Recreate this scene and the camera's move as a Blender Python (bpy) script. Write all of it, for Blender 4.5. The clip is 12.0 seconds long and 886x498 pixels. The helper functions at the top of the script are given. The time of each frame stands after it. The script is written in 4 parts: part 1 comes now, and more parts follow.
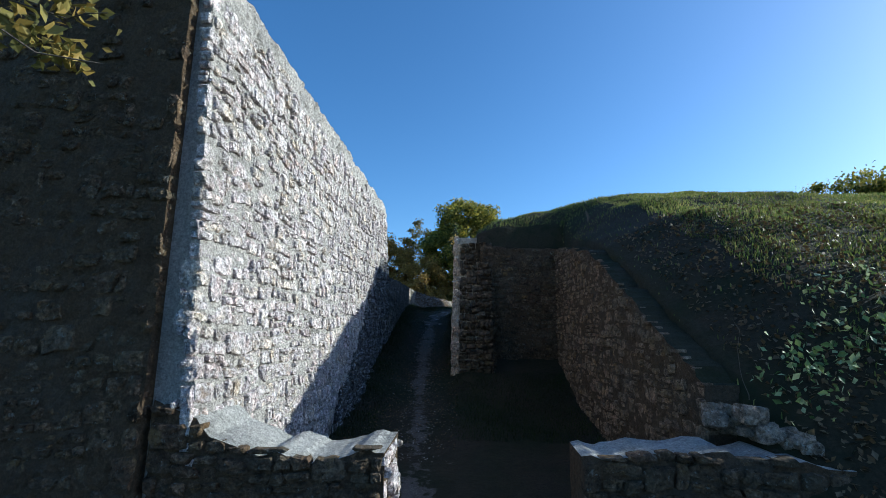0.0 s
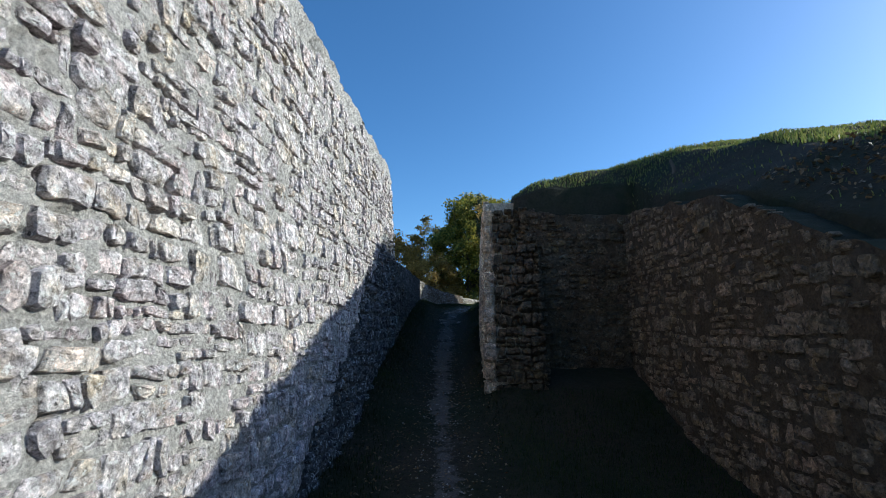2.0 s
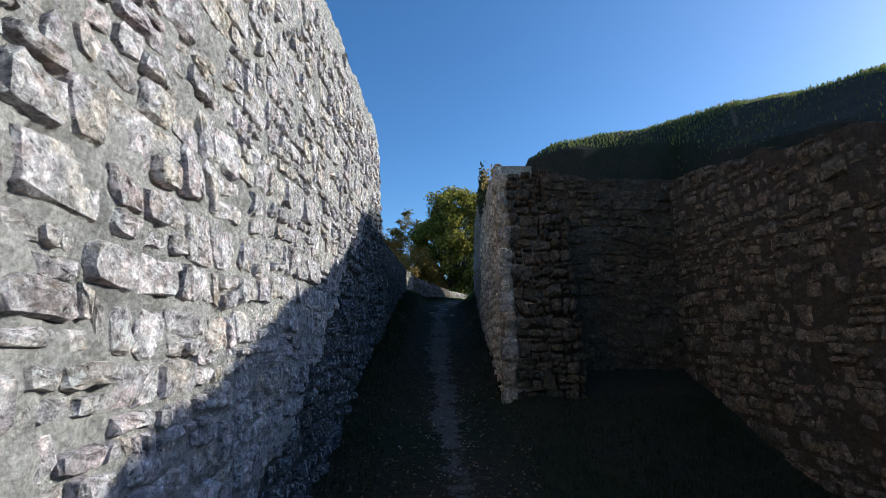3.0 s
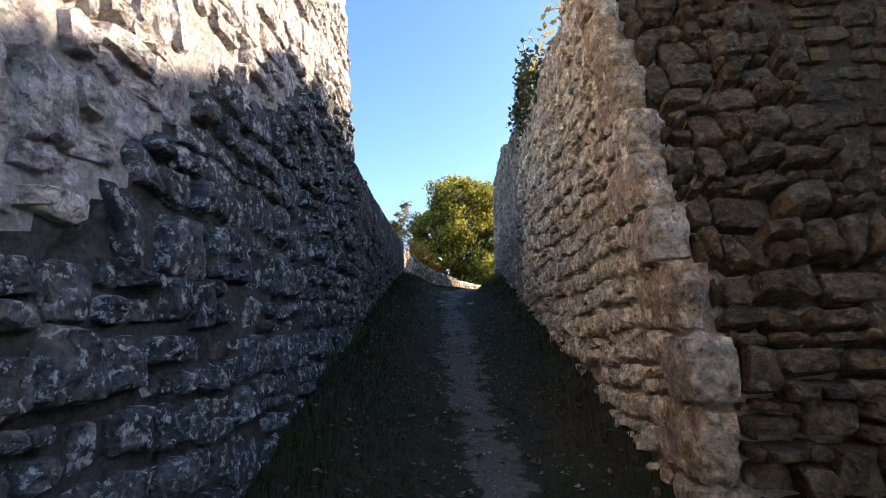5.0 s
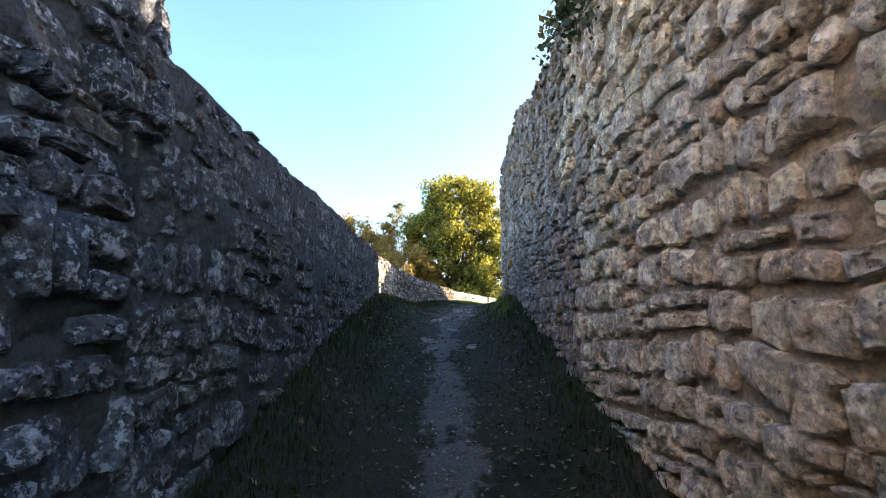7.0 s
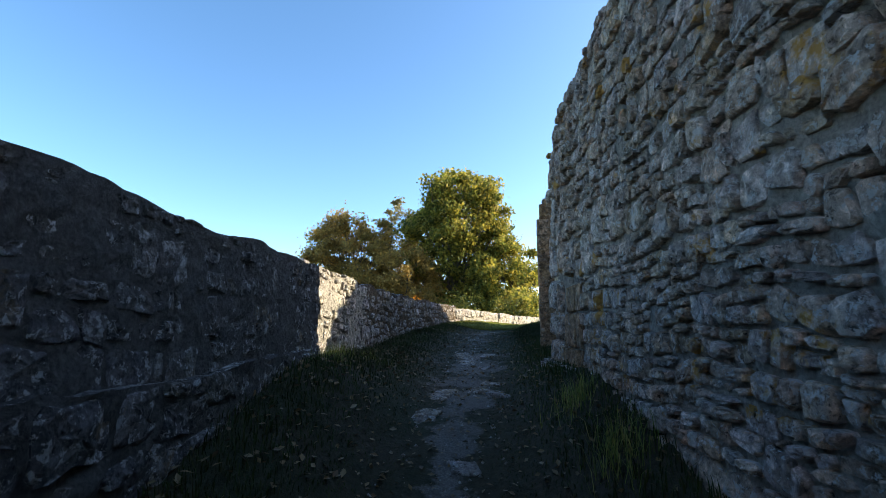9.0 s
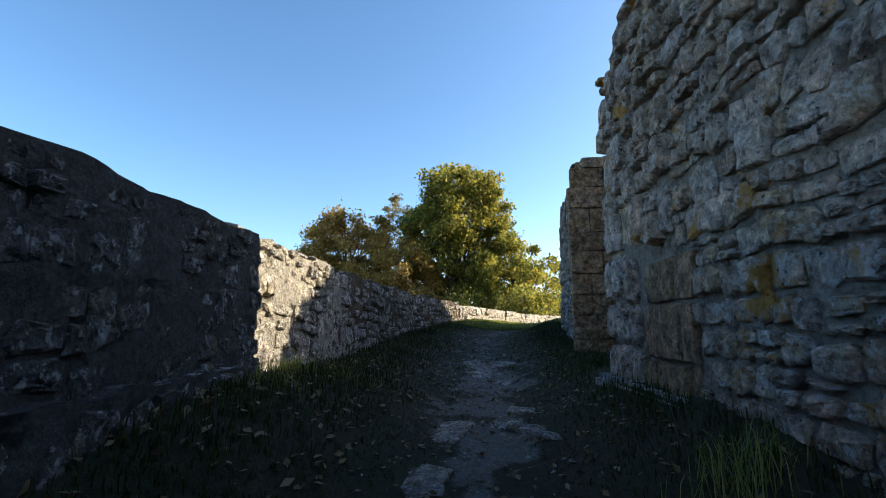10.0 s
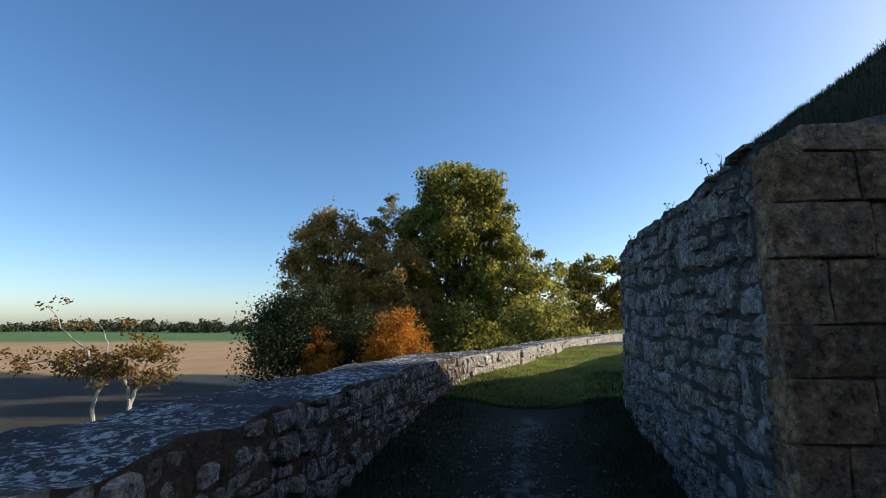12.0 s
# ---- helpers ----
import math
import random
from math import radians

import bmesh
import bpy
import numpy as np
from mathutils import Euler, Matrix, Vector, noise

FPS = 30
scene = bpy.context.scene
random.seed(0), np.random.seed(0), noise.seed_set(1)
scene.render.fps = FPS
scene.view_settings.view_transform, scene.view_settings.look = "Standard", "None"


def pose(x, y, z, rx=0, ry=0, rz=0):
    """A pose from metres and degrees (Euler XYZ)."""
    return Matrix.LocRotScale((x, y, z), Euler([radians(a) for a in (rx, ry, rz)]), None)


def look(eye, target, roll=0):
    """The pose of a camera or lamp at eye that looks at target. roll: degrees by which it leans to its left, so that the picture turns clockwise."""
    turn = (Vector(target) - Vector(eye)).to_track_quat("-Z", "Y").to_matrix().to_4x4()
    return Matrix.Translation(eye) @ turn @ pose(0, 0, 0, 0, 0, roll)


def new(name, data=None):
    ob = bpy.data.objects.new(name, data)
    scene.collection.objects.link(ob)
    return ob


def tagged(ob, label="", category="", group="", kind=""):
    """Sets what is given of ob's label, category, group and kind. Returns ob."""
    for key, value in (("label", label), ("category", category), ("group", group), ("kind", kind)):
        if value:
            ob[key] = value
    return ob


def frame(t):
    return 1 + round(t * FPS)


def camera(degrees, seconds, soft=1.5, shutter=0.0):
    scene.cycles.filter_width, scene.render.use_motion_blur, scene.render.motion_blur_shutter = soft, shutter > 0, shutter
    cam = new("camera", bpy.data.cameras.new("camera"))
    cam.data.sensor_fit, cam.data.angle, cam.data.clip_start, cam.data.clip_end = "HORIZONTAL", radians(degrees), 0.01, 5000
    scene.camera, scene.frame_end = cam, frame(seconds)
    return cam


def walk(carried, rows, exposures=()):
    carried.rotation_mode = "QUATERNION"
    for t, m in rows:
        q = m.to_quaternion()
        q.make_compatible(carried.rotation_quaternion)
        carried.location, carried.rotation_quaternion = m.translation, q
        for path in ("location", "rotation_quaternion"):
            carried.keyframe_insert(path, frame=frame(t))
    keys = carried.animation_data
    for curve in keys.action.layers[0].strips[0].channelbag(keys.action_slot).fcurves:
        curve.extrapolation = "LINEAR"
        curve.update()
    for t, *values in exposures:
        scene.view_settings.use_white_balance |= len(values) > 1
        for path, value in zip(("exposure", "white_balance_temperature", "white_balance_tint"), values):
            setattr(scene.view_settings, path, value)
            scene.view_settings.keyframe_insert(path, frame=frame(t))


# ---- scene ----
cam = camera(88.0, 12.0, soft=0.5)
EXPOSURES = [(0, 0.47, 5750, -5), (3.0, 0.43, 5950, -1), (3.7, 0.65, 6200, 2), (5.3, 2.25, 8600, 10), (6.1, 2.8, 9000, 11), (6.7, 2.75, 8700, 10), (8.3, 2.0, 7900, 5), (9.5, 1.4, 7750, 1), (10.5, 1.3, 7900, 4), (11.4, 0.87, 7450, 4), (12, 0.52, 7000, 4)]
PATH = [
    (0, (1.179, -1.163, 2.766), (1.078, 0.806, 3.105), 0.8),
    (0.5, (1.101, -0.391, 2.773), (0.997, 1.578, 3.112), 0.8),
    (1, (1.025, 0.551, 2.805), (0.904, 2.518, 3.146), 0.7),
    (1.5, (0.855, 1.526, 2.745), (0.724, 3.492, 3.088), 0.5),
    (2, (0.599, 2.549, 2.687), (0.466, 4.515, 3.031), 0.3),
    (2.5, (0.328, 3.554, 2.64), (0.241, 5.523, 2.98), 0.3),
    (3, (0.061, 4.595, 2.58), (0.02, 6.566, 2.914), 0.4),
    (3.5, (-0.048, 5.718, 2.406), (-0.092, 7.689, 2.742), 0.5),
    (5.3, (-0.355, 9.699, 2.545), (-0.387, 11.672, 2.869), -1.3),
    (5.5, (-0.372, 10.027, 2.65), (-0.398, 12.001, 2.973), -1.4),
    (6, (-0.319, 10.815, 2.869), (-0.345, 12.789, 3.194), -1.4),
    (6.5, (-0.245, 11.603, 3.04), (-0.273, 13.576, 3.369), -1.4),
    (6.7, (-0.22, 11.925, 3.101), (-0.247, 13.898, 3.432), -1.4),
    (8.3, (-0.306, 15.743, 3.963), (-0.324, 17.716, 4.294), -0.2),
    (8.5, (-0.294, 16.099, 4.039), (-0.316, 18.072, 4.369), -0.2),
    (9, (-0.288, 16.976, 4.126), (-0.315, 18.949, 4.453), -0.1),
    (9.5, (-0.345, 17.807, 4.103), (-0.369, 19.78, 4.431), -0.2),
    (10, (-0.378, 18.732, 4.129), (-0.4, 20.705, 4.453), -0.5),
    (10.5, (-0.411, 19.649, 4.263), (-0.436, 21.623, 4.586), -0.3),
    (11, (-0.452, 20.55, 4.587), (-0.472, 22.523, 4.914), 0.1),
    (11.5, (-0.45, 21.455, 4.971), (-0.467, 23.428, 5.298), 0.0),
    (12, (-0.39, 22.37, 5.31), (-0.406, 24.344, 5.631), -0.2),
]
walk(cam, [(t, look(eye, target, roll)) for t, eye, target, roll in PATH], EXPOSURES)

# ---- light ----
SUN_DIR = Vector((1.0, 0.23, 0.455)).normalized()
world = bpy.data.worlds.new("sky")
scene.world = world
world.use_nodes = True
wn = world.node_tree.nodes
sky = wn.new("ShaderNodeTexSky")
sky.sky_type = "NISHITA"
sky.sun_disc = False
sky.sun_elevation = math.asin(SUN_DIR.z)
sky.sun_rotation = math.atan2(SUN_DIR.x, SUN_DIR.y)
sky.air_density, sky.dust_density, sky.ozone_density = 0.85, 0.95, 3.4
wn["Background"].inputs["Strength"].default_value = 0.15
deep = wn.new("ShaderNodeHueSaturation")
deep.inputs["Saturation"].default_value = 1.16
world.node_tree.links.new(sky.outputs[0], deep.inputs["Color"])
haze = wn.new("ShaderNodeMix")
haze.data_type, haze.blend_type = "RGBA", "MULTIPLY"
haze.inputs[0].default_value, haze.inputs[7].default_value = 1.0, (1.03, 0.98, 1.02, 1)
world.node_tree.links.new(deep.outputs[0], haze.inputs[6])
world.node_tree.links.new(haze.outputs[2], wn["Background"].inputs[0])
sun_data = bpy.data.lights.new("sun", "SUN")
sun_data.energy, sun_data.angle, sun_data.color = 4.6, radians(0.5), (1.0, 0.93, 0.84)
sun = new("sun", sun_data)
sun.matrix_world = look(SUN_DIR * 60, (0, 0, 0))


# ---- materials ----
class Mat:
    """A small node builder round one Principled material."""

    def __init__(self, name, rough=0.9):
        self.m = bpy.data.materials.new(name)
        self.m.use_nodes = True
        self.t = self.m.node_tree
        self.b = self.t.nodes["Principled BSDF"]
        self.b.inputs["Roughness"].default_value = rough
        self.b.inputs["Specular IOR Level"].default_value = 0.25
        self.co = self.add("ShaderNodeNewGeometry").outputs["Position"]

    def add(self, kind):
        return self.t.nodes.new(kind)

    def link(self, a, b):
        self.t.links.new(a, b)

    def noise(self, scale, detail=4.0, rough=0.6, stretch=None):
        n = self.add("ShaderNodeTexNoise")
        n.inputs["Scale"].default_value, n.inputs["Detail"].default_value, n.inputs["Roughness"].default_value = scale, detail, rough
        if stretch:
            mp = self.add("ShaderNodeMapping")
            mp.inputs["Scale"].default_value = stretch
            self.link(self.co, mp.inputs[0])
            self.link(mp.outputs[0], n.inputs["Vector"])
        else:
            self.link(self.co, n.inputs["Vector"])
        return n.outputs["Fac"]

    def ramp(self, fac, *stops):
        r = self.add("ShaderNodeValToRGB")
        e = r.color_ramp.elements
        while len(e) < len(stops):
            e.new(0.5)
        for el, (p, c) in zip(e, stops):
            el.position = p
            el.color = (c, c, c, 1) if isinstance(c, (int, float)) else (*c, 1)
        self.link(fac, r.inputs[0])
        return r.outputs[0]

    def mix(self, fac, a, b, mode="MIX"):
        n = self.add("ShaderNodeMix")
        n.data_type, n.blend_type = "RGBA", mode
        for sock, v in ((n.inputs[0], fac), (n.inputs[6], a), (n.inputs[7], b)):
            if isinstance(v, bpy.types.NodeSocket):
                self.link(v, sock)
            elif isinstance(v, (int, float)):
                sock.default_value = v
            else:
                sock.default_value = (*v, 1)
        return n.outputs[2]

    def math(self, op, a, b=0.0):
        n = self.add("ShaderNodeMath")
        n.operation = op
        for sock, v in ((n.inputs[0], a), (n.inputs[1], b)):
            if isinstance(v, bpy.types.NodeSocket):
                self.link(v, sock)
            else:
                sock.default_value = v
        return n.outputs[0]

    def chips(self, scale):
        """Broken facets: the height and tone of cells with wavering edges."""
        w = self.add("ShaderNodeTexNoise")
        w.inputs["Scale"].default_value, w.inputs["Detail"].default_value = 11, 5
        self.link(self.co, w.inputs["Vector"])
        v = self.add("ShaderNodeTexVoronoi")
        v.inputs["Scale"].default_value = scale
        self.link(self.mix(0.07, self.co, w.outputs["Color"], "ADD"), v.inputs["Vector"])
        return v.outputs["Distance"], self.ramp(v.outputs["Color"], (0.0, 0.0), (1.0, 1.0))

    def each(self):
        """A value of its own for every piece."""
        a = self.add("ShaderNodeObjectInfo").outputs["Random"]
        b = self.add("ShaderNodeNewGeometry").outputs["Random Per Island"]
        return self.math("FRACT", self.math("ADD", a, b))

    def done(self, colour, bumps=()):
        if isinstance(colour, bpy.types.NodeSocket):
            self.link(colour, self.b.inputs["Base Color"])
        else:
            self.b.inputs["Base Color"].default_value = (*colour, 1)
        last = None
        for height, strength, dist in bumps:
            n = self.add("ShaderNodeBump")
            n.inputs["Strength"].default_value, n.inputs["Distance"].default_value = strength, dist
            self.link(height, n.inputs["Height"])
            if last:
                self.link(last, n.inputs["Normal"])
            last = n.outputs[0]
        if last:
            self.link(last, self.b.inputs["Normal"])
        return self.m


def stone_material(name, tones, lichen, lichen_amount, moss=0.35, ochre=0.3, crust=(0.36, 0.22, 0.08)):
    k = Mat(name)
    base = k.ramp(k.each(), *[(i / (len(tones) - 1), c) for i, c in enumerate(tones)])
    grain, mid, blotch, wide = k.noise(48, 6, 0.7), k.noise(19, 8, 0.75), k.noise(6.5, 8, 0.72), k.noise(0.9, 4, 0.6)
    chip, chip_tone = k.chips(15)
    c = k.mix(1.0, base, k.ramp(k.noise(3.1, 5, 0.6), (0.36, (1.07, 0.98, 0.97)), (0.5, (0.97, 0.99, 1.03)), (0.64, (1.06, 1.01, 0.88))), "MULTIPLY")
    c = k.mix(1.0, c, k.ramp(grain, (0.36, 0.75), (0.5, 1.0), (0.64, 1.28)), "MULTIPLY")
    c = k.mix(1.0, c, k.ramp(mid, (0.39, 0.42), (0.46, 0.92), (0.54, 1.08), (0.61, 1.62)), "MULTIPLY")
    c = k.mix(1.0, c, k.ramp(blotch, (0.37, 0.62), (0.5, 1.0), (0.63, 1.4)), "MULTIPLY")
    c = k.mix(1.0, c, k.ramp(chip_tone, (0.0, 0.74), (1.0, 1.26)), "MULTIPLY")
    c = k.mix(k.ramp(wide, (0.45, 0.0), (0.75, moss)), c, (0.10, 0.095, 0.07))
    spots = k.ramp(k.noise(21, 8, 0.75), (0.615 - lichen_amount * 0.06, 0.0), (0.632 - lichen_amount * 0.06, 0.9))
    c = k.mix(spots, c, k.mix(grain, (lichen[0] * 0.6, lichen[1] * 0.6, lichen[2] * 0.6), lichen))
    c = k.mix(k.ramp(k.noise(7, 8, 0.7), (0.63 - lichen_amount * 0.05, 0.0), (0.66 - lichen_amount * 0.04, 0.6)), c, lichen)
    c = k.mix(k.ramp(k.noise(2.6, 8, 0.72), (0.575, 0.0), (0.64, ochre)), c, crust)
    pits = k.ramp(k.noise(28, 7, 0.72), (0.34, 0.2), (0.40, 1.0))
    c = k.mix(1.0, c, pits, "MULTIPLY")
    return k.done(c, ((chip, 1.0, 0.045), (blotch, 0.8, 0.05), (mid, 0.9, 0.03), (pits, 1.0, 0.02), (grain, 0.7, 0.008)))


def mortar_material(name, a, b):
    k = Mat(name)
    n1, n2 = k.noise(3.0, 6, 0.7), k.noise(45, 6, 0.75)
    c = k.mix(n1, a, b)
    c = k.mix(1.0, c, k.ramp(n2, (0.34, 0.6), (0.5, 1.0), (0.66, 1.35)), "MULTIPLY")
    stain = k.ramp(k.noise(1.1, 5, 0.7), (0.5, 0.0), (0.72, 0.6))
    c = k.mix(stain, c, (0.09, 0.085, 0.075))
    chip, chip_tone = k.chips(24)
    c = k.mix(1.0, c, k.ramp(chip_tone, (0.0, 0.75), (1.0, 1.25)), "MULTIPLY")
    return k.done(c, ((chip, 0.9, 0.03), (k.noise(12, 8, 0.8), 1.0, 0.08), (n2, 0.8, 0.015)))


M_GREY = stone_material("grey_limestone", [(0.431, 0.38, 0.38), (0.511, 0.454, 0.449), (0.583, 0.524, 0.512), (0.479, 0.423, 0.432), (0.543, 0.47, 0.409)], (0.80, 0.77, 0.75), 0.8, 0.3)
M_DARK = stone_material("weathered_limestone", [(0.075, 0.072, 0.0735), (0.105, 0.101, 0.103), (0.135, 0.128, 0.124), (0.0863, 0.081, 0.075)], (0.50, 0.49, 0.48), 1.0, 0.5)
M_TAN = stone_material("tan_sandstone", [(0.66, 0.51, 0.37), (0.76, 0.62, 0.46), (0.80, 0.69, 0.54), (0.68, 0.57, 0.45), (0.76, 0.67, 0.57)], (0.55, 0.50, 0.44), 0.5, 0.3)
M_PARAPET = stone_material("pale_and_grey_parapet_stone", [(0.246, 0.224, 0.202), (0.334, 0.295, 0.255), (0.387, 0.348, 0.29), (0.282, 0.246, 0.216)], (0.70, 0.67, 0.62), 0.9, 0.35)
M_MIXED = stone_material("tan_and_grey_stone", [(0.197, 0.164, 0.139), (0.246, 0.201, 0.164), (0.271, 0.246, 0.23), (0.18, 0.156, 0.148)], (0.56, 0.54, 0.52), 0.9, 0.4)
M_TOWER = stone_material("weathered_tan_and_grey_stone", [(0.328, 0.239, 0.185), (0.41, 0.3, 0.229), (0.426, 0.354, 0.311), (0.312, 0.246, 0.215)], (0.56, 0.54, 0.52), 0.9, 0.3, 0.95, (0.44, 0.22, 0.05))
M_BROWN = stone_material("brown_sandstone", [(0.238, 0.136, 0.0722), (0.29, 0.172, 0.095), (0.317, 0.198, 0.119), (0.211, 0.128, 0.0748)], (0.45, 0.40, 0.36), 0.3, 0.25)
# The next two rubbles are toned down for the open shade they face.
M_SHADY = stone_material("shaded_brown_rubble", [(0.09, 0.060, 0.036), (0.12, 0.080, 0.048), (0.145, 0.10, 0.064), (0.08, 0.055, 0.035)], (0.26, 0.25, 0.22), 0.2, 0.6)
M_DULL = stone_material("dull_tan_rubble", [(0.20, 0.135, 0.085), (0.25, 0.17, 0.11), (0.28, 0.20, 0.135), (0.17, 0.12, 0.082)], (0.30, 0.26, 0.22), 0.3, 0.5)
M_RUBBLE = stone_material("rubble_core", [(0.25, 0.19, 0.14), (0.31, 0.235, 0.175), (0.35, 0.285, 0.235), (0.22, 0.17, 0.13)], (0.5, 0.47, 0.42), 0.4, 0.5)
M_QUOIN = stone_material("worn_quoin_stone", [(0.437, 0.305, 0.203), (0.564, 0.404, 0.27), (0.51, 0.396, 0.3), (0.4, 0.297, 0.226)], (0.56, 0.54, 0.50), 0.6, 0.4)
# Grey limestone with the passage shade in its tones, plus pale lichen.
M_GREY_SHADED = stone_material("shaded_lichened_limestone", [(0.072, 0.072, 0.0828), (0.101, 0.101, 0.112), (0.13, 0.13, 0.14), (0.0936, 0.0864, 0.0864)], (0.70, 0.71, 0.72), 1.0, 0.35)
kt = Mat("lichened_wall_top")
top_grain, top_patch = kt.noise(40, 8, 0.8), kt.noise(2.4, 7, 0.72)
top_c = kt.mix(1.0, kt.ramp(kt.noise(6, 6, 0.7), (0.3, (0.04, 0.04, 0.045)), (0.7, (0.105, 0.10, 0.097))), kt.ramp(top_grain, (0.3, 0.5), (0.7, 1.5)), "MULTIPLY")
top_c = kt.mix(kt.ramp(top_patch, (0.56, 0.0), (0.59, 0.9)), top_c, kt.mix(top_grain, (0.16, 0.16, 0.165), (0.30, 0.295, 0.29)))
top_c = kt.mix(kt.ramp(kt.math("ADD", kt.noise(16, 9, 0.8), kt.math("MULTIPLY", kt.noise(1.1, 3, 0.5), 0.35)), (0.735, 0.0), (0.755, 0.95)), top_c, (0.66, 0.66, 0.66))
M_TOPS = kt.done(top_c, ((kt.noise(7, 8, 0.75), 1.0, 0.06), (top_grain, 1.0, 0.02)))
M_MORTAR_G = mortar_material("grey_mortar", (0.43, 0.40, 0.38), (0.56, 0.52, 0.485))
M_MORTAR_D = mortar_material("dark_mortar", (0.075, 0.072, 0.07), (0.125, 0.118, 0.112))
M_MORTAR_T = mortar_material("tan_mortar", (0.52, 0.41, 0.30), (0.64, 0.52, 0.39))
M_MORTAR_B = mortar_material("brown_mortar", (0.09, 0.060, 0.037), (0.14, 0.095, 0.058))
M_MORTAR_M = mortar_material("weathered_mortar", (0.24, 0.205, 0.175), (0.35, 0.30, 0.255))
M_MORTAR_P = mortar_material("pale_flush_mortar", (0.32, 0.285, 0.245), (0.48, 0.425, 0.36))
M_CAP = mortar_material("pale_cap_mortar", (0.42, 0.41, 0.40), (0.60, 0.58, 0.55))


def ground_material():
    k = Mat("ground_soil_and_turf")
    def attr(name):
        n = k.add("ShaderNodeAttribute")
        n.attribute_name = name
        return n.outputs["Fac"]
    fine, mid, wide = k.noise(60, 6, 0.7), k.noise(7, 5, 0.65), k.noise(0.7, 4, 0.6)
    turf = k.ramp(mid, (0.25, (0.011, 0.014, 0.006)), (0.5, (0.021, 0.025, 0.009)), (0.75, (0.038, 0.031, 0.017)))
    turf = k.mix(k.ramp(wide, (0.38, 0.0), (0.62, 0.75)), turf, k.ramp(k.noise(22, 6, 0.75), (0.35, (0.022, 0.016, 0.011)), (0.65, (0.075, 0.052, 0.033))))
    gravel = k.ramp(fine, (0.3, (0.06, 0.05, 0.042)), (0.5, (0.13, 0.115, 0.105)), (0.72, (0.26, 0.235, 0.215)))
    gravel = k.mix(k.ramp(mid, (0.4, 0.0), (0.7, 0.5)), gravel, (0.07, 0.055, 0.042))
    soil = k.ramp(k.noise(0.05, 6, 0.7), (0.3, (0.29, 0.175, 0.085)), (0.7, (0.40, 0.25, 0.13)))
    soil = k.mix(1.0, soil, k.ramp(k.noise(0.6, 6, 0.7, (1, 0.12, 1)), (0.3, 0.8), (0.7, 1.15)), "MULTIPLY")
    crop = k.ramp(k.noise(0.08, 4, 0.6), (0.3, (0.06, 0.12, 0.03)), (0.7, (0.09, 0.16, 0.04)))
    edge = k.math("ADD", attr("path"), k.math("MULTIPLY", k.math("SUBTRACT", mid, 0.5), 1.6))
    edge = k.math("ADD", edge, k.math("MULTIPLY", k.math("SUBTRACT", k.noise(1.6, 4, 0.6), 0.55), 1.8))
    c = k.mix(k.ramp(edge, (0.42, 0.0), (0.62, 1.0)), turf, gravel)
    place = k.add("ShaderNodeSeparateXYZ")
    k.link(k.co, place.inputs[0])
    # The near field's shadow is painted; its far edge runs along this line.
    shade_edge = k.math("ADD", place.outputs["Y"], k.math("ADD", k.math("MULTIPLY", place.outputs["X"], 0.36), k.math("MULTIPLY", k.noise(0.12, 4, 0.6), 3.0)))
    beyond = k.ramp(k.math("DIVIDE", shade_edge, 100.0), (0.645, 0.0), (0.665, 1.0))
    # Dark rough grass holds that shadow, with lighter streaks across it.
    shaded_grass = k.ramp(k.noise(0.5, 6, 0.7, (0.4, 1.6, 1)), (0.35, (0.026, 0.022, 0.015)), (0.6, (0.05, 0.038, 0.024)), (0.72, (0.11, 0.082, 0.05)))
    c = k.mix(attr("soil"), c, k.mix(beyond, shaded_grass, soil))
    c = k.mix(attr("crop"), c, crop)
    return k.done(c, ((mid, 0.8, 0.05), (fine, 0.8, 0.02)))


def leaf_material(name, tones, shine=0.35):
    k = Mat(name, 0.55)
    c = k.ramp(k.each(), *[(i / (len(tones) - 1), t) for i, t in enumerate(tones)])
    c = k.mix(1.0, c, k.ramp(k.noise(0.55, 3, 0.6), (0.3, 0.6), (0.7, 1.35)), "MULTIPLY")
    k.link(c, k.b.inputs["Base Color"])
    tr = k.add("ShaderNodeBsdfTranslucent")
    k.link(c, tr.inputs[0])
    mx = k.add("ShaderNodeMixShader")
    mx.inputs[0].default_value = shine
    k.link(k.b.outputs[0], mx.inputs[1])
    k.link(tr.outputs[0], mx.inputs[2])
    k.link(mx.outputs[0], k.t.nodes["Material Output"].inputs[0])
    return k.m


M_GROUND = ground_material()
# Verge and brow grass is very dark; the blades' self-shading sits in this colour.
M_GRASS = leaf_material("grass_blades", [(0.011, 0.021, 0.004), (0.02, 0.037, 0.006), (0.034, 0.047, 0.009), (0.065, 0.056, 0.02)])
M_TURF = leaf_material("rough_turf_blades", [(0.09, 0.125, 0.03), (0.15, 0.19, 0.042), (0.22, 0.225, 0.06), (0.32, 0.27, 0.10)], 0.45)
# Terrace grass, its colour brightened for the sun that falls on it.
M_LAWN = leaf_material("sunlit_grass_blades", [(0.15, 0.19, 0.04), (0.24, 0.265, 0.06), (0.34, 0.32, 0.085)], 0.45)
M_OAK = leaf_material("oak_leaves", [(0.085, 0.105, 0.026), (0.175, 0.185, 0.038), (0.315, 0.28, 0.05), (0.47, 0.365, 0.07)], 0.5)
M_AUTUMN = leaf_material("russet_leaves", [(0.23, 0.16, 0.055), (0.40, 0.26, 0.075), (0.52, 0.32, 0.085), (0.30, 0.235, 0.075)], 0.5)
